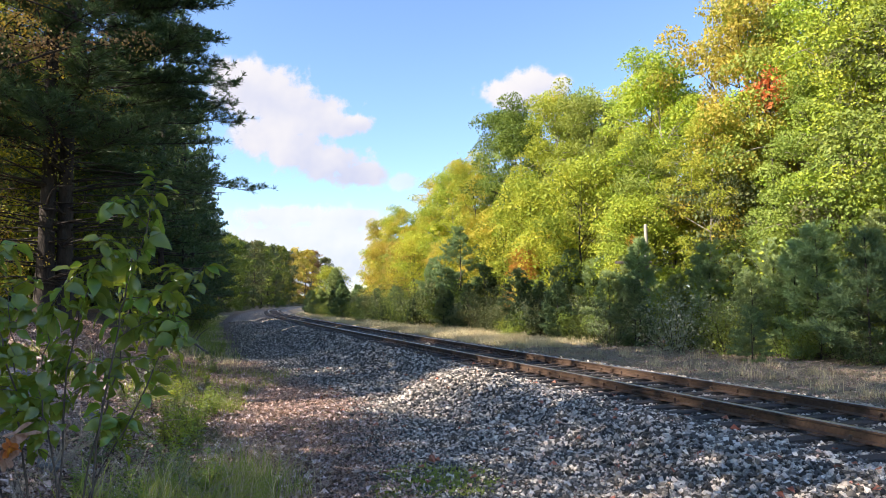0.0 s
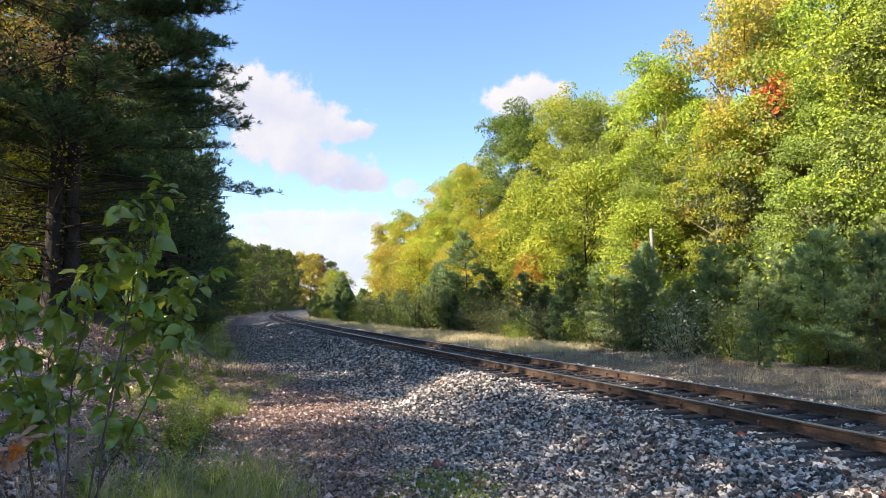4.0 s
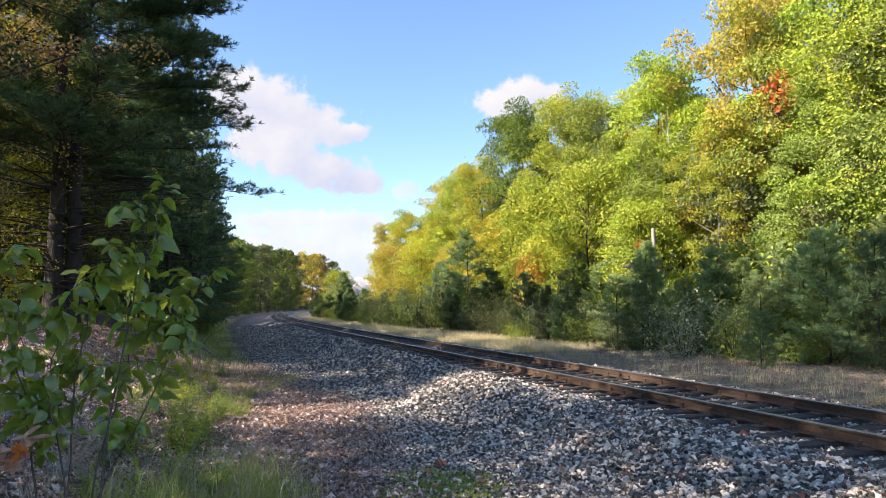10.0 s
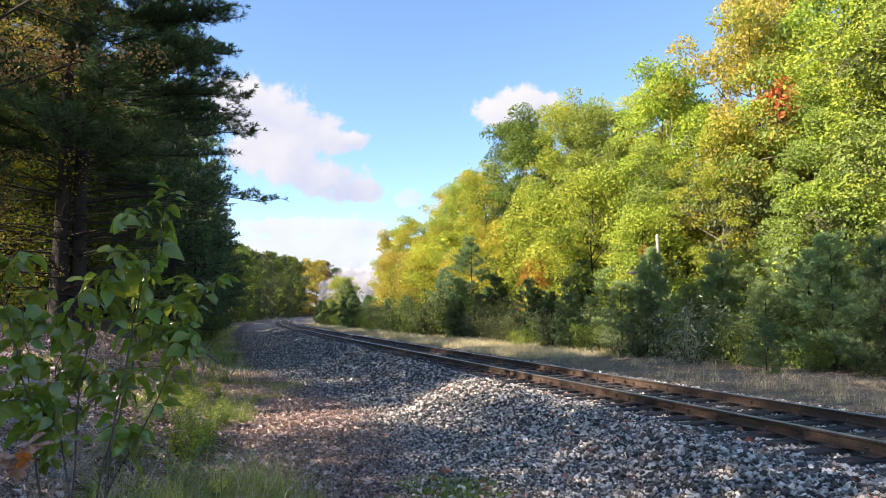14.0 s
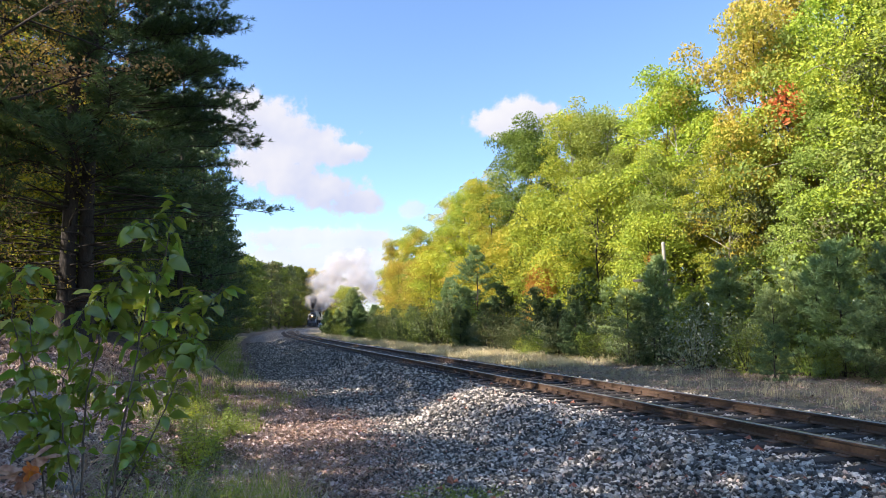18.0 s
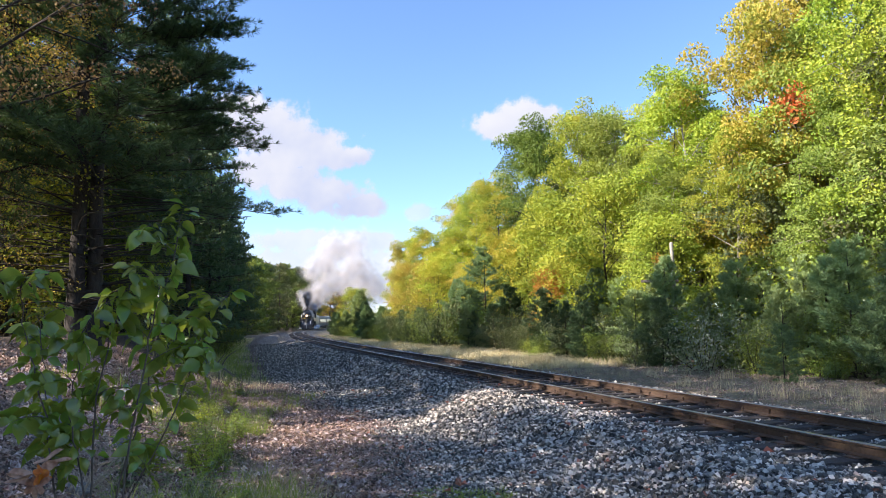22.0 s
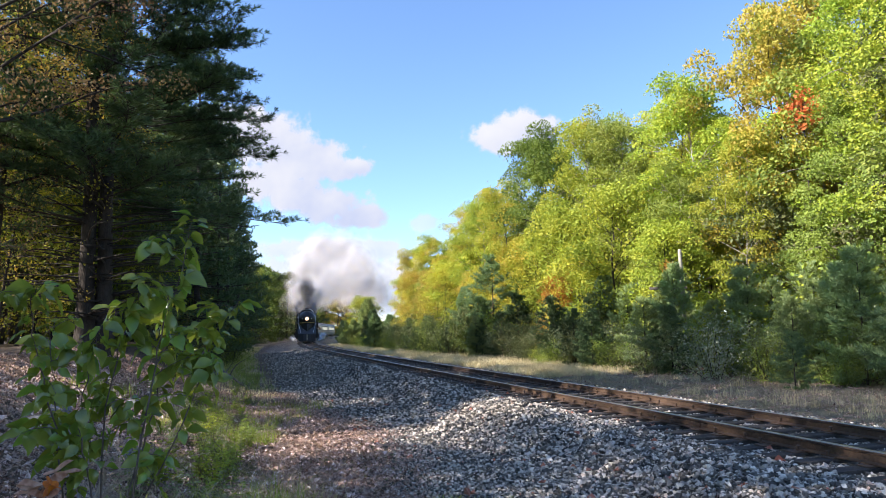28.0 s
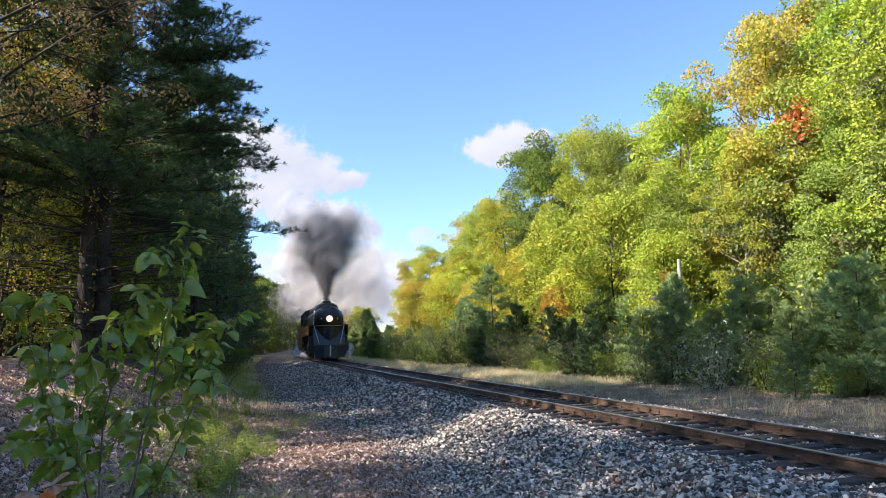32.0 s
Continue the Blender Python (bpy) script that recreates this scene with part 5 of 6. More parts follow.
        f = [(k * n + i, k * n + (i + 1) % n, k * n + n + (i + 1) % n, k * n + n + i) for k in range(4) for i in range(n)]
        dead = part("dead_leaf", mesh_from("dead_leaf", np.concatenate(rings), f, mat, True), None, top, "curled dead oak leaf caught on a twig")
        dead.matrix_basis = Matrix.Translation(Vector(at_bush(px, py, dep)) - base) @ pose(0, 0, 0, *turn)
    tw = smooth_line([(bx, by, base.z), at_bush(80, 950, 2.4), at_bush(35, 800, 2.36), at_bush(10, 770, 2.35), at_bush(-10, 740, 2.35)], 14)
    part("twig", mesh_from("twig", *tube(tw - np.array(base), np.linspace(0.003, 0.001, 14), 4), DEADWOOD, True), None, top)


build_sapling()


def build_limb():
    p = smooth_line([(-10.6, 25.2, 1.5), (-9.7, 24.9, 1.05), (-9.0, 24.7, 0.7), (-8.2, 24.4, 0.22)], 14)
    top = tagged(new("fallen_branch"), "grey dead branch leaning down the bank", "branch")
    part("limb", mesh_from("limb", *tube(p, np.linspace(0.05, 0.03, 14), 8), DEADWOOD, True), None, top)
    rs = np.random.RandomState(3)
    for i in (3, 5, 7, 9, 10):
        q = limb(rs, p[i], np.array([rs.uniform(-0.4, 0.8), rs.uniform(-0.5, 0.5), rs.uniform(0.3, 1.0)]), rs.uniform(0.4, 0.9), 0.1, 5)
        part("twig", mesh_from("twig", *tube(q, np.linspace(0.025, 0.008, 5), 5), DEADWOOD, True), None, top)


build_limb()


def build_pole():
    # an old line-side pole; only its head stands clear of the thicket
    x, y = 8.37, 28.5
    top = tagged(new("telegraph_pole"), "old weathered wooden telegraph pole in the thicket", "pole")
    g = ground_at(x, y)
    h = 1.98 + (532 - 402) / 1230 * y
    v, f = tube([(x, y, g - 0.3), (x, y, g + 2.5), (x - 0.02, y, h)], [0.1, 0.09, 0.075], 12)
    part("post", mesh_from("post", v, f, POLE, True), None, top)
    bm = bmesh.new()
    bmesh.ops.create_cone(bm, cap_ends=True, segments=12, radius1=0.078, radius2=0.05, depth=0.05, matrix=Matrix.Translation((x - 0.02, y, h + 0.02)))
    part("cap", bm, POLE, top)
    bm = bmesh.new()
    z = 1.98 + (532 - 468) / 1230 * y
    box(bm, x - 1.35, y - 0.16, z - 0.05, x + 0.15, y - 0.1, z + 0.05, 0.01)
    part("crossarm", bm, DEADWOOD, top, "broken dark wooden crossarm")


build_pole()


def build_rocks():
    rnd = random.Random(5)
    for x, y, r in ((-4.6, 7.4, 0.22), (-5.0, 7.9, 0.3), (-4.3, 8.6, 0.18), (-5.6, 9.0, 0.26), (-6.2, 12.5, 0.2), (-3.6, 6.4, 0.13)):
        bm = bmesh.new()
        bmesh.ops.create_icosphere(bm, subdivisions=3, radius=r)
        off = rnd.uniform(0, 50)
        for v in bm.verts:
            n = noise.noise(v.co / r * 1.3 + Vector((off, 0, 0))) + 0.5 * noise.noise(v.co / r * 3.1 + Vector((0, off, 0)))
            v.co *= 1 + 0.35 * n
            v.co.z *= 0.6
        ob = part("rock", bm, ROCK)
        ob.matrix_basis = pose(x, y, ground_at(x, y) + r * 0.12, 0, 0, rnd.uniform(0, 360))
        tagged(ob, "grey stone half sunk in the leafy bank", "rock", "rocks on the bank")


build_rocks()


def plan_spots(seed, n, x_range, y_range):
    rs = np.random.RandomState(seed)
    x, y = rs.uniform(*x_range, n), rs.uniform(*y_range, n)
    return np.array([(a, b, ground_at(a, b)) for a, b in zip(x, y)])


grass("green_grass", plan_spots(51, 38, (-2.75, -1.35), (5.2, 7.6)), GRASS, 52, "tufts of yellow-green grass beside the path", 0.6, 0.006, 45, 0.09, 1.2)
grass("straw_grass", plan_spots(53, 30, (-3.0, -1.3), (5.2, 8.8)), STRAW, 54, "dry bent grass stalks beside the path", 0.7, 0.0026, 22, 0.14, 1.3)
grass("path_grass", plan_spots(55, 50, (-7.0, -3.8), (10.0, 20.0)), GRASS, 56, "low green weeds at the foot of the bank", 0.3, 0.006, 35, 0.16, 0.8)
grass("moss", plan_spots(57, 130, (-0.7, 0.55), (7.2, 8.5)), GRASS, 58, "low green moss on the gravel path", 0.07, 0.006, 50, 0.07, 1.0)
grass("path_moss", plan_spots(59, 110, (-2.6, -1.0), (9.5, 12.5)), GRASS, 60, "thin green growth on the path", 0.05, 0.004, 26, 0.13, 1.0)

def brush(seed, stems=9, tall=0.8):
    """Dry leafless stems that fork as they rise, one bag for each stem."""
    rs = np.random.RandomState(seed)
    out = []
    for i in range(stems):
        bag = Bag()
        a = rs.uniform(0, 6.283)
        way = np.array([math.cos(a) * 0.8, math.sin(a) * 0.8, rs.uniform(0.5, 1.4)])
        p = limb(rs, np.array([math.cos(a), math.sin(a), 0]) * 0.04, way, tall * rs.uniform(0.6, 1.1), 0.25, 7)
        bag.add(*tube(p, np.linspace(0.005, 0.0016, 7), 5))
        for k in range(3):
            q = limb(rs, p[rs.randint(2, 6)], unit(way) + rs.normal(0, 0.5, 3), tall * rs.uniform(0.2, 0.45), 0.2, 5)
            bag.add(*tube(q, np.linspace(0.0026, 0.001, 5), 4))
        out.append(bag)
    return out


def herb(seed, tall=0.45, stems=7, size=0.05):
    """A leafy weed: a few upright stems with pairs of leaves along them."""
    rs = np.random.RandomState(seed)
    wood, crown = Bag(), Bag()
    for i in range(stems):
        a, sp = rs.uniform(0, 6.283), rs.uniform(0.15, 0.6)
        p = limb(rs, np.array([0, 0, 0.0]), np.array([math.cos(a) * sp, math.sin(a) * sp, 1.0]), tall * rs.uniform(0.55, 1.1), 0.05, 7)
        wood.add(*tube(p, np.linspace(0.0032, 0.0012, 7), 4))
        n = 22
        u = rs.uniform(0.15, 1.0, n)
        pos = np.stack([np.interp(u, np.linspace(0, 1, 7), p[:, k]) for k in range(3)], 1)
        b = rs.uniform(0, 6.283, n)
        way = np.stack([np.cos(b), np.sin(b), rs.uniform(-0.3, 0.6, n)], 1)
        l = size * rs.uniform(0.6, 1.3, n) * (1.25 - 0.5 * u)
        crown.add(*blades(rs, pos, way, unit(np.array([0, 0, 1.0]) + rs.normal(0, 0.35, (n, 3))), l, l * 0.55, 0.2))
    return wood, crown


def undergrowth():
    rnd = random.Random(17)
    dry = [[b.mesh("stem", DRY_STEM, True) for b in brush(90 + i)] for i in range(3)]
    for i in range(30):
        y = rnd.uniform(3.4, 8.5)
        x = -0.62 * y + rnd.uniform(-0.4, 1.9) * min(1, y / 6)
        ob = tagged(new("dry_weed"), "bare dry brown stems of last year's weeds", "dry plant", "dry stems beside the path")
        for me in dry[i % 3]:
            part("stem", me, None, ob)
        k = rnd.uniform(0.55, 1.15)
        ob.matrix_basis = pose(x, y, ground_at(x, y) - 0.02, rnd.uniform(-8, 8), rnd.uniform(-8, 8), rnd.uniform(0, 360)) @ Matrix.Scale(k, 4)
    kinds = []
    for i, leaf in enumerate(("green", "sage", "lime", "green")):
        w, c = herb(120 + i, 0.45, 7 + i, 0.052)
        kinds.append((w.mesh("stalk", TWIG, True), c.mesh("foliage", LEAF[leaf])))
    for i in range(90):
        y = rnd.uniform(5.6, 12.0) if i < 48 else rnd.uniform(12.0, 30.0)
        x = -0.36 * y - rnd.uniform(-0.3, 1.1) if y < 12 else -0.3 * y - rnd.uniform(0.3, 2.6)
        ob = tagged(new("weed"), "leafy green weed in the litter beside the path", "weed", "weeds beside the path")
        w, c = kinds[i % 4]
        tagged(part("stalk", w, None, ob), kind="stuff")
        tagged(part("foliage", c, None, ob), kind="stuff")
        k = rnd.uniform(0.5, 1.5)
        ob.matrix_basis = pose(x, y, ground_at(x, y) - 0.02, 0, 0, rnd.uniform(0, 360)) @ Matrix.Scale(k, 4)


undergrowth()

# ---- the train ----
def cyl(bm, x, y, z, r, length, axis="Y", segments=32, r2=None, caps=True):
    turn = {"Y": Matrix.Rotation(math.pi / 2, 4, "X"), "X": Matrix.Rotation(math.pi / 2, 4, "Y"), "Z": Matrix.Identity(4)}[axis]
    bmesh.ops.create_cone(bm, cap_ends=caps, segments=segments, radius1=r, radius2=r if r2 is None else r2, depth=length, matrix=Matrix.Translation((x, y, z)) @ turn)
    return bm


def shade(ob, smooth=True):
    ob.data.polygons.foreach_set("use_smooth", [smooth] * len(ob.data.polygons))
    return ob


def outline(name, prof, ys, mat, parent, label="", smooth=False, cap=True):
    """A cross-section (x, z) drawn straight along y, closed at both ends."""
    n, k = len(ys), len(prof)
    v = np.array([(px, y, pz) for y in ys for px, pz in prof])
    bm = bmesh.new()
    vs = [bm.verts.new(c) for c in v]
    for i in range(n - 1):
        for j in range(k):
            a, b = i * k + j, i * k + (j + 1) % k
            bm.faces.new((vs[a], vs[b], vs[b + k], vs[a + k]))
    if cap:
        bm.faces.new(vs[:k])
        bm.faces.new(vs[-k:])
    bmesh.ops.recalc_face_normals(bm, faces=bm.faces)
    ob = part(name, bm, mat, parent, label)
    return shade(ob, smooth)


def wheel_parts(parent, x, y, r, name="driving_wheel", width=0.14, spokes=12):
    """A spoked wheel standing on the rail; returns it to be turned."""
    bm = bmesh.new()
    cyl(bm, 0, 0, 0, r, width, "X", 36)
    bmesh.ops.create_cone(bm, cap_ends=True, segments=36, radius1=r + 0.03, radius2=r + 0.03, depth=0.03, matrix=Matrix.Translation((-math.copysign(width / 2, x), 0, 0)) @ Matrix.Rotation(math.pi / 2, 4, "Y"))
    w = part(name, bm, SOOT, parent)
    bm = bmesh.new()
    s = math.copysign(1, x)
    cyl(bm, s * (width / 2 + 0.02), 0, 0, r * 0.2, 0.09, "X", 16)
    for i in range(spokes):
        m = Matrix.Translation((s * (width / 2 + 0.012), 0, 0)) @ Matrix.Rotation(i * 2 * math.pi / spokes, 4, "X")
        bmesh.ops.create_cube(bm, size=1, matrix=m @ Matrix.Translation((0, 0, r * 0.52)) @ Matrix.Diagonal((0.05, 0.06, r * 0.7, 1)))
    part("spokes", bm, SOOT, w)
    bm = bmesh.new()
    bmesh.ops.create_cone(bm, cap_ends=False, segments=36, radius1=r * 1.005, radius2=r * 1.005, depth=width * 0.9, matrix=Matrix.Rotation(math.pi / 2, 4, "Y"))
    part("tyre", bm, STEEL, w)
    w.matrix_basis = pose(x, y, r)
    return w


def pipe(name, pts, r, mat, parent, label="", n=18):
    return part(name, mesh_from(name, *tube(smooth_line(pts, n), np.full(n, r), 8), mat, True), None, parent, label)


DRIVERS, RODS, SMALL_WHEELS = [], [], []


def build_engine():
    """Streamlined black steam locomotive; its front is at y = 0 and it heads to +y."""
    e = tagged(new("steam_locomotive"), "black streamlined steam locomotive with lit headlamp, bullet nose and maroon band", "locomotive")
    # boiler casing with the bullet nose
    R, zc = 1.26, 3.32
    ys = [-13.0, -8.0, -3.2, -1.9]
    rr = [R, R, R, R]
    for k in range(1, 9):
        a = k / 8 * math.pi / 2
        ys.append(-1.9 + 1.15 * math.sin(a))
        rr.append(max(0.02, R * math.cos(a) ** 0.75))
    v, f = tube([(0, y, zc) for y in ys], rr, 40)
    part("boiler_casing", mesh_from("boiler_casing", v, f, CAST, True), None, e)
    # casing along the top, with the chimney mouth in it
    prof = [(-0.98, 3.95), (-0.94, 4.45), (-0.78, 4.72), (-0.4, 4.88), (0.4, 4.88), (0.78, 4.72), (0.94, 4.45), (0.98, 3.95)]
    outline("skyline_casing", prof, [-12.4, -3.0], CAST, e)
    prof2 = [(x * 0.9, z - 0.1 if z > 4.3 else z) for x, z in prof]
    bm = bmesh.new()
    a, b = [bm.verts.new((x, -3.0, z)) for x, z in prof], [bm.verts.new((x, -2.2, z)) for x, z in prof2]
    for i in range(7):
        bm.faces.new((a[i], a[i + 1], b[i + 1], b[i]))
    bm.faces.new(b)
    part("casing_front", bm, CAST, e)
    bm = bmesh.new()
    cyl(bm, 0, -3.5, 4.92, 0.36, 0.22, "Z", 24)
    part("chimney", bm, SOOT, e)
    bm = bmesh.new()
    cyl(bm, 0, -6.2, 4.94, 0.12, 0.2, "Z", 12)
    part("whistle", bm, STEEL, e)
    # headlamp with its rim; the reflector ring's own glow stands in for glare
    bm = bmesh.new()
    cyl(bm, 0, -0.80, 3.42, 0.30, 0.26, "Y", 28)
    lamp = part("headlamp", bm, CAST, e)
    bm = bmesh.new()
    cyl(bm, 0, -0.665, 3.42, 0.165, 0.03, "Y", 28)
    part("lens", bm, LAMP_LIT, lamp, "glowing warm headlamp lens")
    bm = bmesh.new()
    cyl(bm, 0, -0.669, 3.42, 0.27, 0.03, "Y", 28)
    part("reflector", bm, REFLECTOR_GLARE, lamp, "reflector ring glowing as the lamp's glare")
    for s in (-1, 1):
        bm = bmesh.new()
        box(bm, s * 0.55 - 0.2, -1.1, 3.33, s * 0.55 + 0.2, -0.86, 3.53, 0.02)
        nb = part("number_board", bm, CAST, e)
        bm = bmesh.new()
        box(bm, s * 0.55 - 0.15, -0.858, 3.38, s * 0.55 + 0.15, -0.85, 3.48)
        part("bar", bm, BOARD, nb)
    # gold line round the nose
    pts = [(x, -1.88 + 1.15 * math.sqrt(max(0.0, 1 - (math.hypot(x, 0.48) / R) ** (8 / 3))), zc - 0.48) for x in np.linspace(-1.12, 1.12, 17)]
    pipe("gold_line", pts, 0.03, GOLD, e, "thin gold line round the nose", 30)
    # V-shaped apron below the nose
    bm = bmesh.new()
    top = [bm.verts.new(c) for c in ((-1.25, -1.3, 2.55), (0, -0.72, 2.0), (1.25, -1.3, 2.55))]
    low = [bm.verts.new(c) for c in ((-1.28, -0.75, 1.25), (0, -0.28, 1.25), (1.28, -0.75, 1.25))]
    back = [bm.verts.new(c) for c in ((-1.25, -2.4, 2.7), (1.25, -2.4, 2.7), (-1.28, -2.4, 1.25), (1.28, -2.4, 1.25))]
    for q in ((top[0], top[1], low[1], low[0]), (top[1], top[2], low[2], low[1]), (top[0], low[0], back[2], back[0]), (top[2], back[1], back[3], low[2])):
        bm.faces.new(q)
    bm.faces.new((top[0], back[0], back[1], top[2], top[1]))
    bmesh.ops.recalc_face_normals(bm, faces=bm.faces)
    part("apron", bm, APRON, e)
    # dark chin of the nose, coming to a point over the apron
    bm = bmesh.new()
    rim = [bm.verts.new(c) for c in ((-1.02, -0.94, 2.62), (-0.5, -0.70, 2.70), (0, -0.60, 2.72), (0.5, -0.70, 2.70), (1.02, -0.94, 2.62))]
    tip = [bm.verts.new(c) for c in ((-0.52, -0.68, 1.98), (0, -0.40, 1.62), (0.52, -0.68, 1.98))]
    for q in ((rim[0], rim[1], tip[0]), (rim[1], rim[2], tip[1], tip[0]), (rim[2], rim[3], tip[2], tip[1]), (rim[3], rim[4], tip[2])):
        bm.faces.new(q)
    back = [bm.verts.new(c) for c in ((-1.02, -1.3, 2.62), (1.02, -1.3, 2.62))]
    bm.faces.new((rim[0], rim[1], rim[2], rim[3], rim[4], back[1], back[0]))
    bmesh.ops.recalc_face_normals(bm, faces=bm.faces)
    part("chin", bm, CAST, e)
    # pilot with the coupler cover
    bm = bmesh.new()
    lo = [(-1.15, -0.55, 0.22), (-0.5, -0.12, 0.16), (0.5, -0.12, 0.16), (1.15, -0.55, 0.22)]
    hi = [(-1.3, -0.5, 1.25), (-0.5, -0.02, 1.25), (0.5, -0.02, 1.25), (1.3, -0.5, 1.25)]
    a, b = [bm.verts.new(c) for c in lo], [bm.verts.new(c) for c in hi]
    for i in range(3):
        bm.faces.new((a[i], a[i + 1], b[i + 1], b[i]))
    c, d = [bm.verts.new((x, -1.9, z)) for x, z in ((-1.15, 0.3), (1.15, 0.3))], [bm.verts.new((x, -1.9, 1.25)) for x in (-1.3, 1.3)]
    bm.faces.new((a[0], b[0], d[0], c[0]))
    bm.faces.new((a[3], c[1], d[1], b[3]))
    bm.faces.new((b[0], b[1], b[2], b[3], d[1], d[0]))
    bmesh.ops.recalc_face_normals(bm, faces=bm.faces)
    part("pilot", bm, APRON, e)
    bm = bmesh.new()
    box(bm, -0.06, -0.12, 0.3, 0.06, 0.03, 1.2, 0.02)
    part("coupler_cover", bm, STEEL, e, "bright upright coupler cover")
    for x0, x1, y1, z0, z1 in ((-1.5, -0.95, -0.45, 0.95, 1.08), (-1.5, -1.05, -0.5, 0.55, 0.62), (0.95, 1.5, -0.45, 0.95, 1.08), (1.05, 1.5, -0.5, 0.55, 0.62)):
        bm = bmesh.new()
        box(bm, x0, -0.75, z0, x1, y1, z1, 0.01)
        part("step", bm, SOOT, e)
    for s in (-1, 1):
        # cylinder, running board skirt with maroon band, cab side
        bm = bmesh.new()
        cyl(bm, s * 1.28, -2.6, 1.0, 0.42, 1.7, "Y", 24)
        box(bm, s * 1.28 - 0.3, -3.4, 1.2, s * 1.28 + 0.3, -1.8, 2.0, 0.08)
        part("cylinder", bm, SOOT, e)
        bm = bmesh.new()
        box(bm, s * 1.58 - 0.03, -12.6, 2.05, s * 1.58 + 0.03, -1.6, 2.95, 0.02)
        box(bm, min(s * 1.05, s * 1.58), -12.6, 2.9, max(s * 1.05, s * 1.58), -1.6, 2.98, 0.01)
        sk = part("running_board", bm, CAST, e)
        bm = bmesh.new()
        box(bm, s * 1.612 - 0.004, -12.5, 2.3, s * 1.612 + 0.004, -1.7, 2.75)
        part("band", bm, MAROON, sk, "maroon band along the running board")
        for z in (2.27, 2.77):
            bm = bmesh.new()
            box(bm, s * 1.614 - 0.005, -12.5, z - 0.02, s * 1.614 + 0.005, -1.7, z + 0.02)
            part("gold_line", bm, GOLD, sk)
        pipe("handrail", [(s * 1.12, -2.2, 4.15), (s * 1.2, -1.45, 3.6), (s * 1.24, -1.25, 2.9), (s * 1.05, -0.85, 2.2), (s * 0.85, -0.6, 1.35)], 0.028, RAILING, e, "pale curved handrail")
        pipe("handrail", [(s * 1.33, -12.0, 3.75), (s * 1.33, -7.0, 3.75), (s * 1.33, -2.4, 3.75)], 0.02, RAILING, e)
        pipe("ladder_rail", [(s * 0.55, -0.75, 1.25), (s * 0.5, -0.82, 1.9), (s * 0.35, -0.9, 2.3)], 0.02, RAILING, e)
        # wheels
        for y in (-1.5, -3.9):
            SMALL_WHEELS.append((wheel_parts(e, s * 0.76, y, 0.46, "leading_wheel", 0.13, 8), s * 0.76, y, 0.46))
        for y in (-5.2, -7.1, -9.0, -10.9):
            DRIVERS.append((wheel_parts(e, s * 0.76, y, 0.89), s * 0.76, y, 0.89))
        for y in (-12.6, -14.0):
            SMALL_WHEELS.append((wheel_parts(e, s * 0.76, y, 0.5, "trailing_wheel", 0.13, 8), s * 0.76, y, 0.5))
        bm = bmesh.new()
        box(bm, -0.035, -10.9 - 0.2, -0.09, 0.035, -5.2 + 0.2, 0.09, 0.02)
        for y in (-5.2, -7.1, -9.0, -10.9):
            cyl(bm, 0, y, 0, 0.15, 0.1, "X", 16)
        rod = part("side_rod", bm, STEEL, e, "bright steel side rod")
        rod.matrix_basis = pose(s * 1.0, 0, 0.89)
        RODS.append((rod, s * 1.0))
        # cab
        bm = bmesh.new()
        box(bm, s * 1.5 - 0.03, -15.6, 1.5, s * 1.5 + 0.03, -13.0, 4.2, 0.02)
        part("cab_side", bm, CAST, e)
        for y in (-13.9, -14.8):
            bm = bmesh.new()
            box(bm, s * 1.536 - 0.006, y - 0.35, 3.05, s * 1.536 + 0.006, y + 0.35, 3.75, 0.004)
            part("cab_window", bm, DARK_GLASS, e)
    bm = bmesh.new()
    box(bm, -1.5, -13.1, 1.5, 1.5, -13.0, 4.2)
    part("cab_front", bm, CAST, e)
    prof = [(-1.6, 4.15), (-1.3, 4.55), (-0.7, 4.78), (0, 4.85), (0.7, 4.78), (1.3, 4.55), (1.6, 4.15), (1.5, 4.1), (-1.5, 4.1)]
    outline("cab_roof", prof, [-15.9, -12.8], CAST, e)
    bm = bmesh.new()
    box(bm, -0.62, -15.4, 0.75, 0.62, -0.9, 1.35, 0.05)
    part("frame", bm, SOOT, e)
    bm = bmesh.new()
    box(bm, -1.45, -15.4, 1.3, 1.45, -11.8, 1.6, 0.03)
    part("footplate", bm, SOOT, e)
    return e


def bogie(parent, y, r=0.46, wheelbase=2.4):
    bm = bmesh.new()
    for s in (-1, 1):
        box(bm, s * 1.02 - 0.06, y - wheelbase / 2 - 0.5, 0.4, s * 1.02 + 0.06, y + wheelbase / 2 + 0.5, 0.75, 0.04)
    box(bm, -1.0, y - 0.25, 0.4, 1.0, y + 0.25, 0.8, 0.03)
    part("truck_frame", bm, SOOT, parent)
    for s in (-1, 1):
        for k in (-0.5, 0.5):
            SMALL_WHEELS.append((wheel_parts(parent, s * 0.76, y + k * wheelbase, r, "wheel", 0.13, 6), s * 0.76, y + k * wheelbase, r))


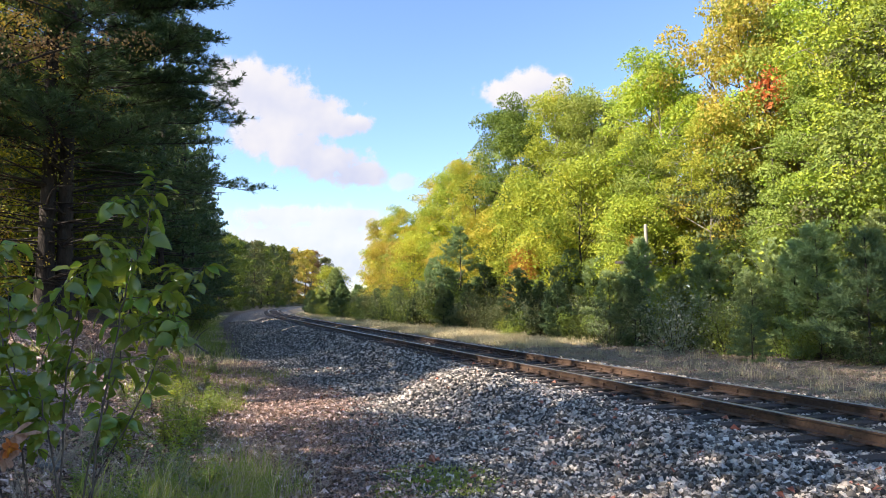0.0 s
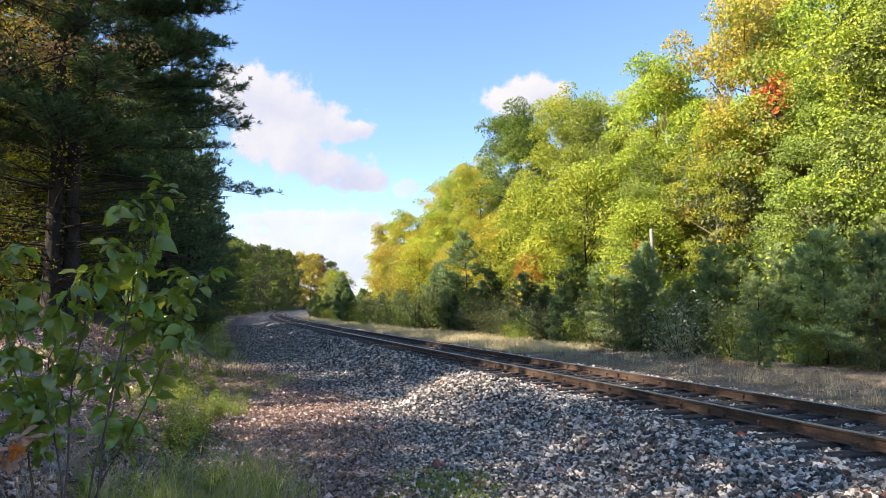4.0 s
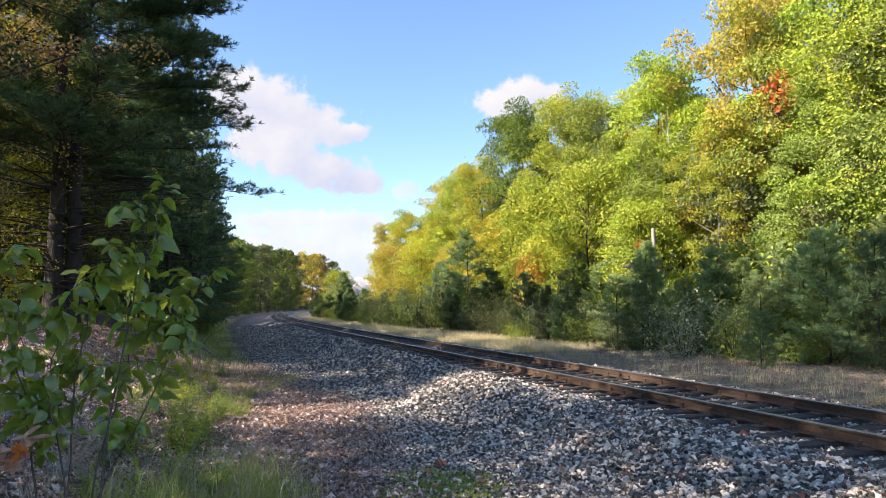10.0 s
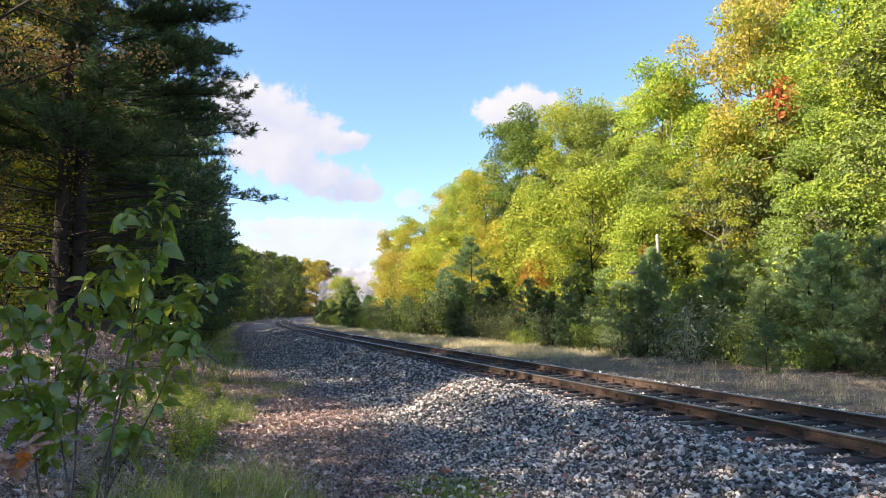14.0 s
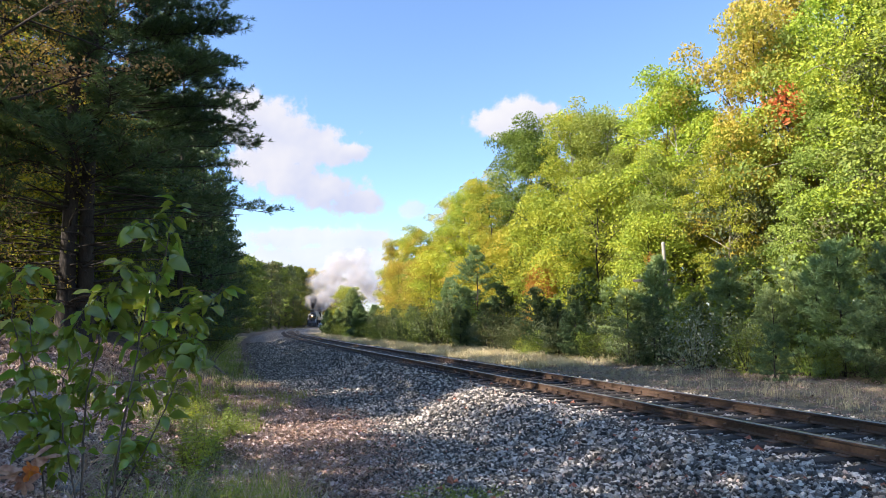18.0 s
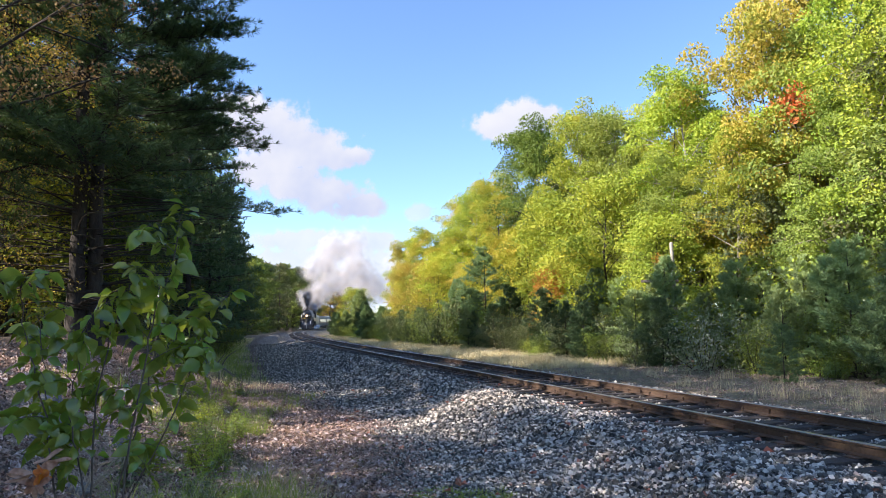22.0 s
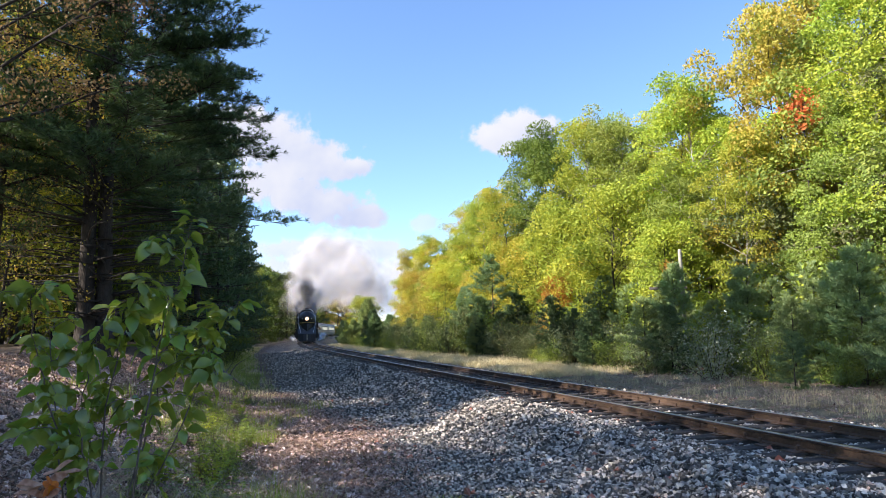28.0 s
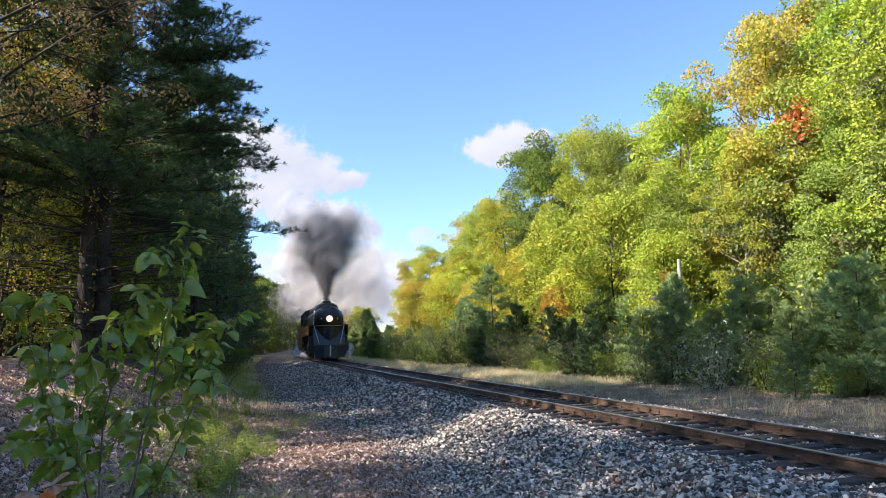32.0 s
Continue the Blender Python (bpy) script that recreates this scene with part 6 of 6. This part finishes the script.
def build_tender():
    e = tagged(new("tender"), "black locomotive tender with maroon band and coal load", "tender")
    prof = [(-1.5, 1.1), (-1.55, 1.4), (-1.55, 3.6), (-1.4, 3.95), (-1.1, 4.05), (1.1, 4.05), (1.4, 3.95), (1.55, 3.6), (1.55, 1.4), (1.5, 1.1)]
    outline("tank", prof, [-13.6, -0.6], CAST, e)
    for s in (-1, 1):
        bm = bmesh.new()
        box(bm, s * 1.558 - 0.005, -13.5, 2.3, s * 1.558 + 0.005, -0.7, 2.75)
        part("band", bm, MAROON, e, "maroon band along the tank")
    rs = np.random.RandomState(8)
    bm = bmesh.new()
    bmesh.ops.create_grid(bm, x_segments=14, y_segments=30, size=1.0)
    for v in bm.verts:
        v.co = Vector((v.co.x * 1.15, -4.8 + v.co.y * 3.2, 4.02 + 0.35 * max(0, 1 - v.co.x ** 2) * max(0, 1 - v.co.y ** 4) + rs.normal(0, 0.04)))
    part("coal", bm, SOOT, e, "heaped black coal")
    bm = bmesh.new()
    box(bm, -1.3, -13.6, 0.85, 1.3, -0.4, 1.12, 0.03)
    part("frame", bm, SOOT, e)
    bogie(e, -3.0, 0.46, 3.2)
    bogie(e, -11.0, 0.46, 3.2)
    return e


def build_coach():
    e = tagged(new("passenger_coach"), "silver passenger coach, darkened as in shade, with a row of dark windows", "coach", "coaches behind the locomotive")
    prof = [(-1.5, 1.05), (-1.53, 1.3), (-1.53, 3.3), (-1.5, 3.45), (1.5, 3.45), (1.53, 3.3), (1.53, 1.3), (1.5, 1.05)]
    outline("body", prof, [-25.0, -0.5], COACH, e)
    prof = [(-1.5, 3.45), (-1.35, 3.8), (-0.9, 4.05), (0, 4.15), (0.9, 4.05), (1.35, 3.8), (1.5, 3.45)]
    outline("roof", prof, [-25.0, -0.5], COACH, e, smooth=False)
    bm = bmesh.new()
    box(bm, -1.3, -24.8, 0.75, 1.3, -0.7, 1.06, 0.05)
    part("underframe", bm, SOOT, e)
    for s in (-1, 1):
        for i in range(11):
            y = -3.3 - i * 1.85
            bm = bmesh.new()
            box(bm, s * 1.535 - 0.012, y - 0.62, 2.2, s * 1.535 + 0.012, y + 0.62, 3.0, 0.008)
            part("window", bm, DARK_GLASS, e)
        bm = bmesh.new()
        box(bm, s * 1.54 - 0.012, -1.9, 1.2, s * 1.54 + 0.012, -1.1, 3.2, 0.008)
        part("door", bm, COACH_ROOF, e)
        bm = bmesh.new()
        box(bm, s * 1.536 - 0.008, -24.8, 1.75, s * 1.536 + 0.008, -0.7, 1.95)
        part("band", bm, MAROON, e, "maroon band below the windows")
    bm = bmesh.new()
    box(bm, -0.6, -0.52, 1.15, 0.6, -0.2, 3.5, 0.05)
    part("gangway", bm, COACH_ROOF, e)
    bogie(e, -3.6)
    bogie(e, -21.9)
    return e


ENGINE = build_engine()
TENDER = build_tender()
COACHES = [build_coach()]
for _i in range(3):
    _c = copy_thing(COACHES[0], Matrix.Identity(4))
    COACHES.append(_c)


# ---- smoke and steam ----
def puff_mesh(seed, mat, lumps=34):
    """A billow: many small rounded lumps that thin out to its edge."""
    rs = np.random.RandomState(seed)
    bm = bmesh.new()
    bmesh.ops.create_icosphere(bm, subdivisions=2, radius=1.0)
    base = np.array([v.co for v in bm.verts])
    tri = np.array([[v.index for v in f.verts] for f in bm.faces])
    bm.free()
    bag = Bag()
    for i in range(lumps):
        c = unit(rs.normal(size=3)) * 0.72 * rs.uniform(0, 1) ** 0.55
        r = rs.uniform(0.3, 0.56) * (1.15 - 0.6 * np.linalg.norm(c))
        n = unit(rs.normal(size=(4, 3)))
        amp = 1 + 0.16 * sum(np.sin(base @ k * 3.1 + rs.uniform(0, 6)) for k in n) / 2
        bag.add(base * r * amp[:, None] * rs.uniform(0.8, 1.2, 3) + c, tri)
    return mesh_from("puff", np.concatenate(bag.v), np.concatenate(bag.f), mat, True)


def build_smoke():
    rs = np.random.RandomState(19)
    made = []
    kinds = {"white": [puff_mesh(60 + i, STEAM) for i in range(4)], "grey": [puff_mesh(70 + i, GREY_SMOKE) for i in range(3)], "dark": [puff_mesh(80 + i, DARK_SMOKE) for i in range(3)], "sooty": [puff_mesh(85 + i, SOOTY_SMOKE) for i in range(3)], "wisp": [puff_mesh(90 + i, WISP) for i in range(2)]}
    say = {"white": "billow of white steam trailing the locomotive", "grey": "billow of grey smoke over the locomotive", "dark": "dark smoke rising from the chimney", "sooty": "dark grey billow spreading above the chimney", "wisp": "bright wisp of steam beside the cylinders"}

    def puff(kind, r, spec):
        ob = new("smoke_puff", kinds[kind][rs.randint(len(kinds[kind]))])
        tagged(ob, say[kind], "smoke", kind + " smoke of the train")
        ob.scale = (r, r, r)
        made.append((ob, kind, rs.uniform(0, 360), spec))

    for h, r, b in ((0.25, 0.42, 0.0), (0.8, 0.55, 0.2), (1.4, 0.72, 0.4), (2.0, 0.9, 0.7), (2.7, 1.1, 1.0), (3.4, 1.3, 1.4), (4.1, 1.5, 1.9), (1.1, 0.62, 0.3), (1.7, 0.8, 0.5), (2.3, 1.0, 0.8), (3.0, 1.2, 1.2)):
        puff("dark", r, (3.5 + b, rs.uniform(-0.12, 0.12) * h, 5.3 + h))
    for i in range(15):
        a = i * 2.4
        puff("grey", rs.uniform(2.0, 2.9), (5.5 + rs.uniform(0, 4), math.cos(a) * rs.uniform(0.6, 3.3), 9.6 + 4.4 * (i / 14) + rs.uniform(-0.6, 0.6)))
    for i in range(20):
        a, h = i * 2.4, 3.8 + 4.6 * i / 19
        puff("sooty", rs.uniform(1.6, 2.4), (4.6 + rs.uniform(0, 2), math.cos(a) * (0.6 + 0.72 * (h - 3.4)) * rs.uniform(0.5, 1.0), 5.3 + h))
    for i in range(44):
        back = 11 + 105 * (i / 43) ** 1.2
        puff("white", 2.2 + 0.048 * back + rs.uniform(-0.3, 0.8), (back, 0.08 * back + (1.1 + 0.085 * back) * float(np.clip(rs.normal(0.15, 1.0), -1.3, 1.5)), rs.uniform(5 + 0.05 * back, 10 + 0.16 * back)))
    for i in range(6):
        puff("wisp", 0.35 + 0.13 * i, (1.6 + 1.5 * i, 1.8 + 0.14 * i, 0.35 + 0.1 * i))
        puff("wisp", 0.2 + 0.1 * i, (3.6 + 2.0 * i, -1.75 - 0.12 * i, 0.25 + 0.08 * i))
    return made


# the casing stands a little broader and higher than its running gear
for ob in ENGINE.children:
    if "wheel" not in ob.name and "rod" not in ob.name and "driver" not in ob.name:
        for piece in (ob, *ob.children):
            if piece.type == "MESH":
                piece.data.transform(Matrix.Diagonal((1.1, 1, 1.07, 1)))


SMOKE = build_smoke()

# ---- clouds, far off ----
def cloud_material():
    m = bpy.data.materials.new("cloud")
    m.use_nodes = True
    t = m.node_tree
    t.nodes.remove(t.nodes["Principled BSDF"])
    def read(name):
        a = t.nodes.new("ShaderNodeAttribute")
        a.attribute_name = name
        return a.outputs["Fac"]
    big, small = noise_tex(t, 0.022, 7.0, 0.62), noise_tex(t, 0.011, 3.0, 0.5)
    add = nd(t, "ShaderNodeMath")
    add.operation = "MULTIPLY_ADD"
    t.links.new(big, add.inputs[0])
    add.inputs[1].default_value = 1.7
    t.links.new(read("mass"), add.inputs[2])
    mr = nd(t, "ShaderNodeMapRange", From_Min=1.04, From_Max=1.48, To_Min=0.0, To_Max=1.0)
    mr.interpolation_type = "SMOOTHSTEP"
    t.links.new(add.outputs[0], mr.inputs["Value"])
    thin = nd(t, "ShaderNodeMath")
    thin.operation = "MULTIPLY"
    t.links.new(mr.outputs["Result"], thin.inputs[0])
    t.links.new(read("cover"), thin.inputs[1])
    li = nd(t, "ShaderNodeMath")
    li.operation = "MULTIPLY_ADD"
    t.links.new(small, li.inputs[0])
    li.inputs[1].default_value = 0.9
    t.links.new(read("lit"), li.inputs[2])
    # glowing colour from shaded blue-grey to sunlit white, no light falls on it
    col = ramp(t, li.outputs[0], [(0.3, (0.21, 0.23, 0.29)), (0.65, (0.275, 0.28, 0.3)), (1.0, (0.318, 0.315, 0.312))])
    em = nd(t, "ShaderNodeEmission", Strength=1.0)
    t.links.new(col, em.inputs["Color"])
    clear = t.nodes.new("ShaderNodeBsdfTransparent")
    mx = t.nodes.new("ShaderNodeMixShader")
    t.links.new(thin.outputs[0], mx.inputs["Fac"])
    t.links.new(clear.outputs[0], mx.inputs[1])
    t.links.new(em.outputs[0], mx.inputs[2])
    t.links.new(mx.outputs[0], t.nodes["Material Output"].inputs["Surface"])
    return m


CLOUD = cloud_material()
FAR = 1400.0


def cloud(blobs, label, cover=1.0, lit=0.1, depth=0.0):
    """A drifting cloud as a far sheet. Blobs: middle and half-widths, in angle units from straight ahead."""
    k = FAR / 1230
    b = np.array(blobs, float)
    x0, x1 = (b[:, 0] - 2.2 * b[:, 2]).min(), (b[:, 0] + 2.2 * b[:, 2]).max()
    y0, y1 = (b[:, 1] - 2.2 * b[:, 3]).min(), (b[:, 1] + 2.2 * b[:, 3]).max()
    xs, ys = np.arange(x0, x1, 5.0), np.arange(y0, y1, 5.0)
    xx, yy = np.meshgrid(xs, ys, indexing="ij")
    mass, top = np.zeros_like(xx), np.zeros_like(xx)
    for cx, cy, rx, ry in blobs:
        d2 = ((xx - cx) / rx) ** 2 + ((yy - cy) / ry) ** 2
        g = np.exp(-d2 * 0.55)
        mass = np.maximum(mass, g)
        # upper left of each blob painted sunlit, lower right painted shaded
        top += g * (-(xx - cx) / rx * 0.35 - (yy - cy) / ry * 0.65)
    cx, cy = (x0 + x1) / 2, (y0 + y1) / 2
    k = (FAR + depth) / 1230
    v = np.stack([(xx - cx) * k, 0 * xx, -(yy - cy) * k], -1).reshape(-1, 3)
    ob = tagged(new("cloud", mesh_from("cloud", v, grid_faces(len(xs), len(ys)), CLOUD, True)), label, "cloud", kind="structure")
    for name, val in (("mass", mass * 1.25 - 0.2), ("lit", lit + 0.25 * np.clip(top, -1, 1)), ("cover", np.full_like(mass, cover))):
        ob.data.attributes.new(name, "FLOAT", "POINT").data.foreach_set("value", val.astype(np.float32).ravel())
    ob.location = ((cx - 784) * k, FAR + depth, 1.98 + (532 - cy) * k)
    ob.visible_shadow = False
    return ob


CLOUDS = [
    (cloud([(425, 140, 60, 42), (480, 165, 60, 45), (540, 200, 58, 38), (600, 216, 40, 20), (635, 214, 22, 14), (470, 232, 58, 32), (525, 262, 58, 32), (578, 284, 58, 28), (636, 306, 50, 19)], "white cumulus cloud, grey-blue shade painted on its underside", 1.0), -2.0, 0.75),
    (cloud([(892, 162, 30, 24), (925, 150, 36, 26), (955, 142, 32, 24), (985, 150, 26, 20), (935, 172, 50, 20)], "small white cumulus cloud over the wood", 1.0, 0.2), -2.6, 0.9),
    (cloud([(500, 380, 90, 16), (610, 388, 60, 22), (560, 425, 110, 30), (590, 460, 100, 34), (470, 425, 80, 26), (640, 440, 60, 40), (540, 480, 130, 30)], "low bank of thin pale cloud near the horizon", 0.85, 0.12, 120.0), -0.8, 0.1),
    (cloud([(713, 318, 22, 13)], "little wisp of white cloud", 0.6, 0.2, 60.0), -0.6, 0.8),
]


# ---- what moves ----
SPEED, END_S = 12.3, 60.3


def front(t):
    """How far along the track the engine's front stands at t seconds."""
    return END_S + SPEED * (32.0 - t) + 2.0 * math.exp(-(32.0 - t) / 0.6)


def stand(s, length):
    """The pose of a vehicle whose front is at s and whose length lies on the rails behind it."""
    ax, ay = on_track(s + 0.15 * length, 0.0)
    bx, by = on_track(s + 0.85 * length, 0.0)
    th = math.atan2(ay - by, ax - bx)
    fx, fy = ax + math.cos(th) * 0.15 * length, ay + math.sin(th) * 0.15 * length
    return Matrix.Translation((float(fx), float(fy), RAIL_Z)) @ Matrix.Rotation(th - math.pi / 2, 4, "Z")


def smoke_rows(kind, turn, spec):
    back, across, up = spec
    rows = []
    for i in range(33):
        t = 1.0 * i
        g, drift, c, u = 1.0, 0.0, across, up
        if kind == "grey":
            g = float(np.interp(t, (0, 20, 26, 28, 30, 31, 32), (0.0, 0.02, 0.08, 0.22, 0.6, 0.82, 1.0)))
            c, u, drift = across * (0.5 + 0.5 * g), 7.5 + (up - 7.5) * g, 16.0 * (1 - g)
        elif kind == "sooty":
            g = float(np.interp(t, (0, 29, 30, 31, 32), (0.0, 0.0, 0.05, 0.5, 1.0)))
            c, u, drift = across * g, 6.0 + (up - 6.0) * g, 9.0 * (1 - g)
        elif kind == "white" and back > 11:
            drift = 1.3 * (t - 20)
            g = float(np.interp(t, (0, 9, 14, 18, 23), (0.15, 0.2, 0.5, 0.75, 1.0)))
            u = 4.5 + (up - 4.5) * g * float(np.interp(t, (0, 18, 24, 28, 32), (1.7, 1.7, 1.4, 1.15, 1.1)))
        x, y = on_track(front(t) + max(3.4, back + drift), c)
        rows.append((t, pose(float(x), float(y), RAIL_Z + u, 0, 0, turn + 4.0 * t * (1 if kind != "dark" else 3))))
    return rows


def motions():
    times = [float(i) for i in range(33)]
    walk(ENGINE, [(t, stand(front(t), 15.0)) for t in times])
    walk(TENDER, [(t, stand(front(t) + 16.2, 13.6)) for t in times])
    for i, c in enumerate(COACHES):
        walk(c, [(t, stand(front(t) + 30.4 + 25.4 * i, 25.0)) for t in times])
    # wheels roll at the train's speed, rods go round with their pins
    tenths = [i / 10 for i in range(321)]
    for w, x, y, r in DRIVERS:
        walk(w, [(t, pose(x, y, r, -math.degrees(SPEED * t / r))) for t in tenths])
    twentieths = [i / 20 for i in range(641)]
    for w, x, y, r in SMALL_WHEELS:
        walk(w, [(t, pose(x, y, r, -math.degrees(SPEED * t / r))) for t in twentieths])
    for rod, x in RODS:
        walk(rod, [(t, pose(x, 0.3 * math.sin(SPEED * t / 0.89), 0.89 + 0.3 * math.cos(SPEED * t / 0.89))) for t in tenths])
    for ob, kind, turn, spec in SMOKE:
        walk(ob, smoke_rows(kind, turn, spec))
    for ob, vx, vy in CLOUDS:
        p = ob.location.copy()
        k = FAR / 1230
        walk(ob, [(t, pose(p.x + vx * t * k, p.y, p.z - vy * t * k)) for t in (0.0, 16.0, 32.0)])


motions()
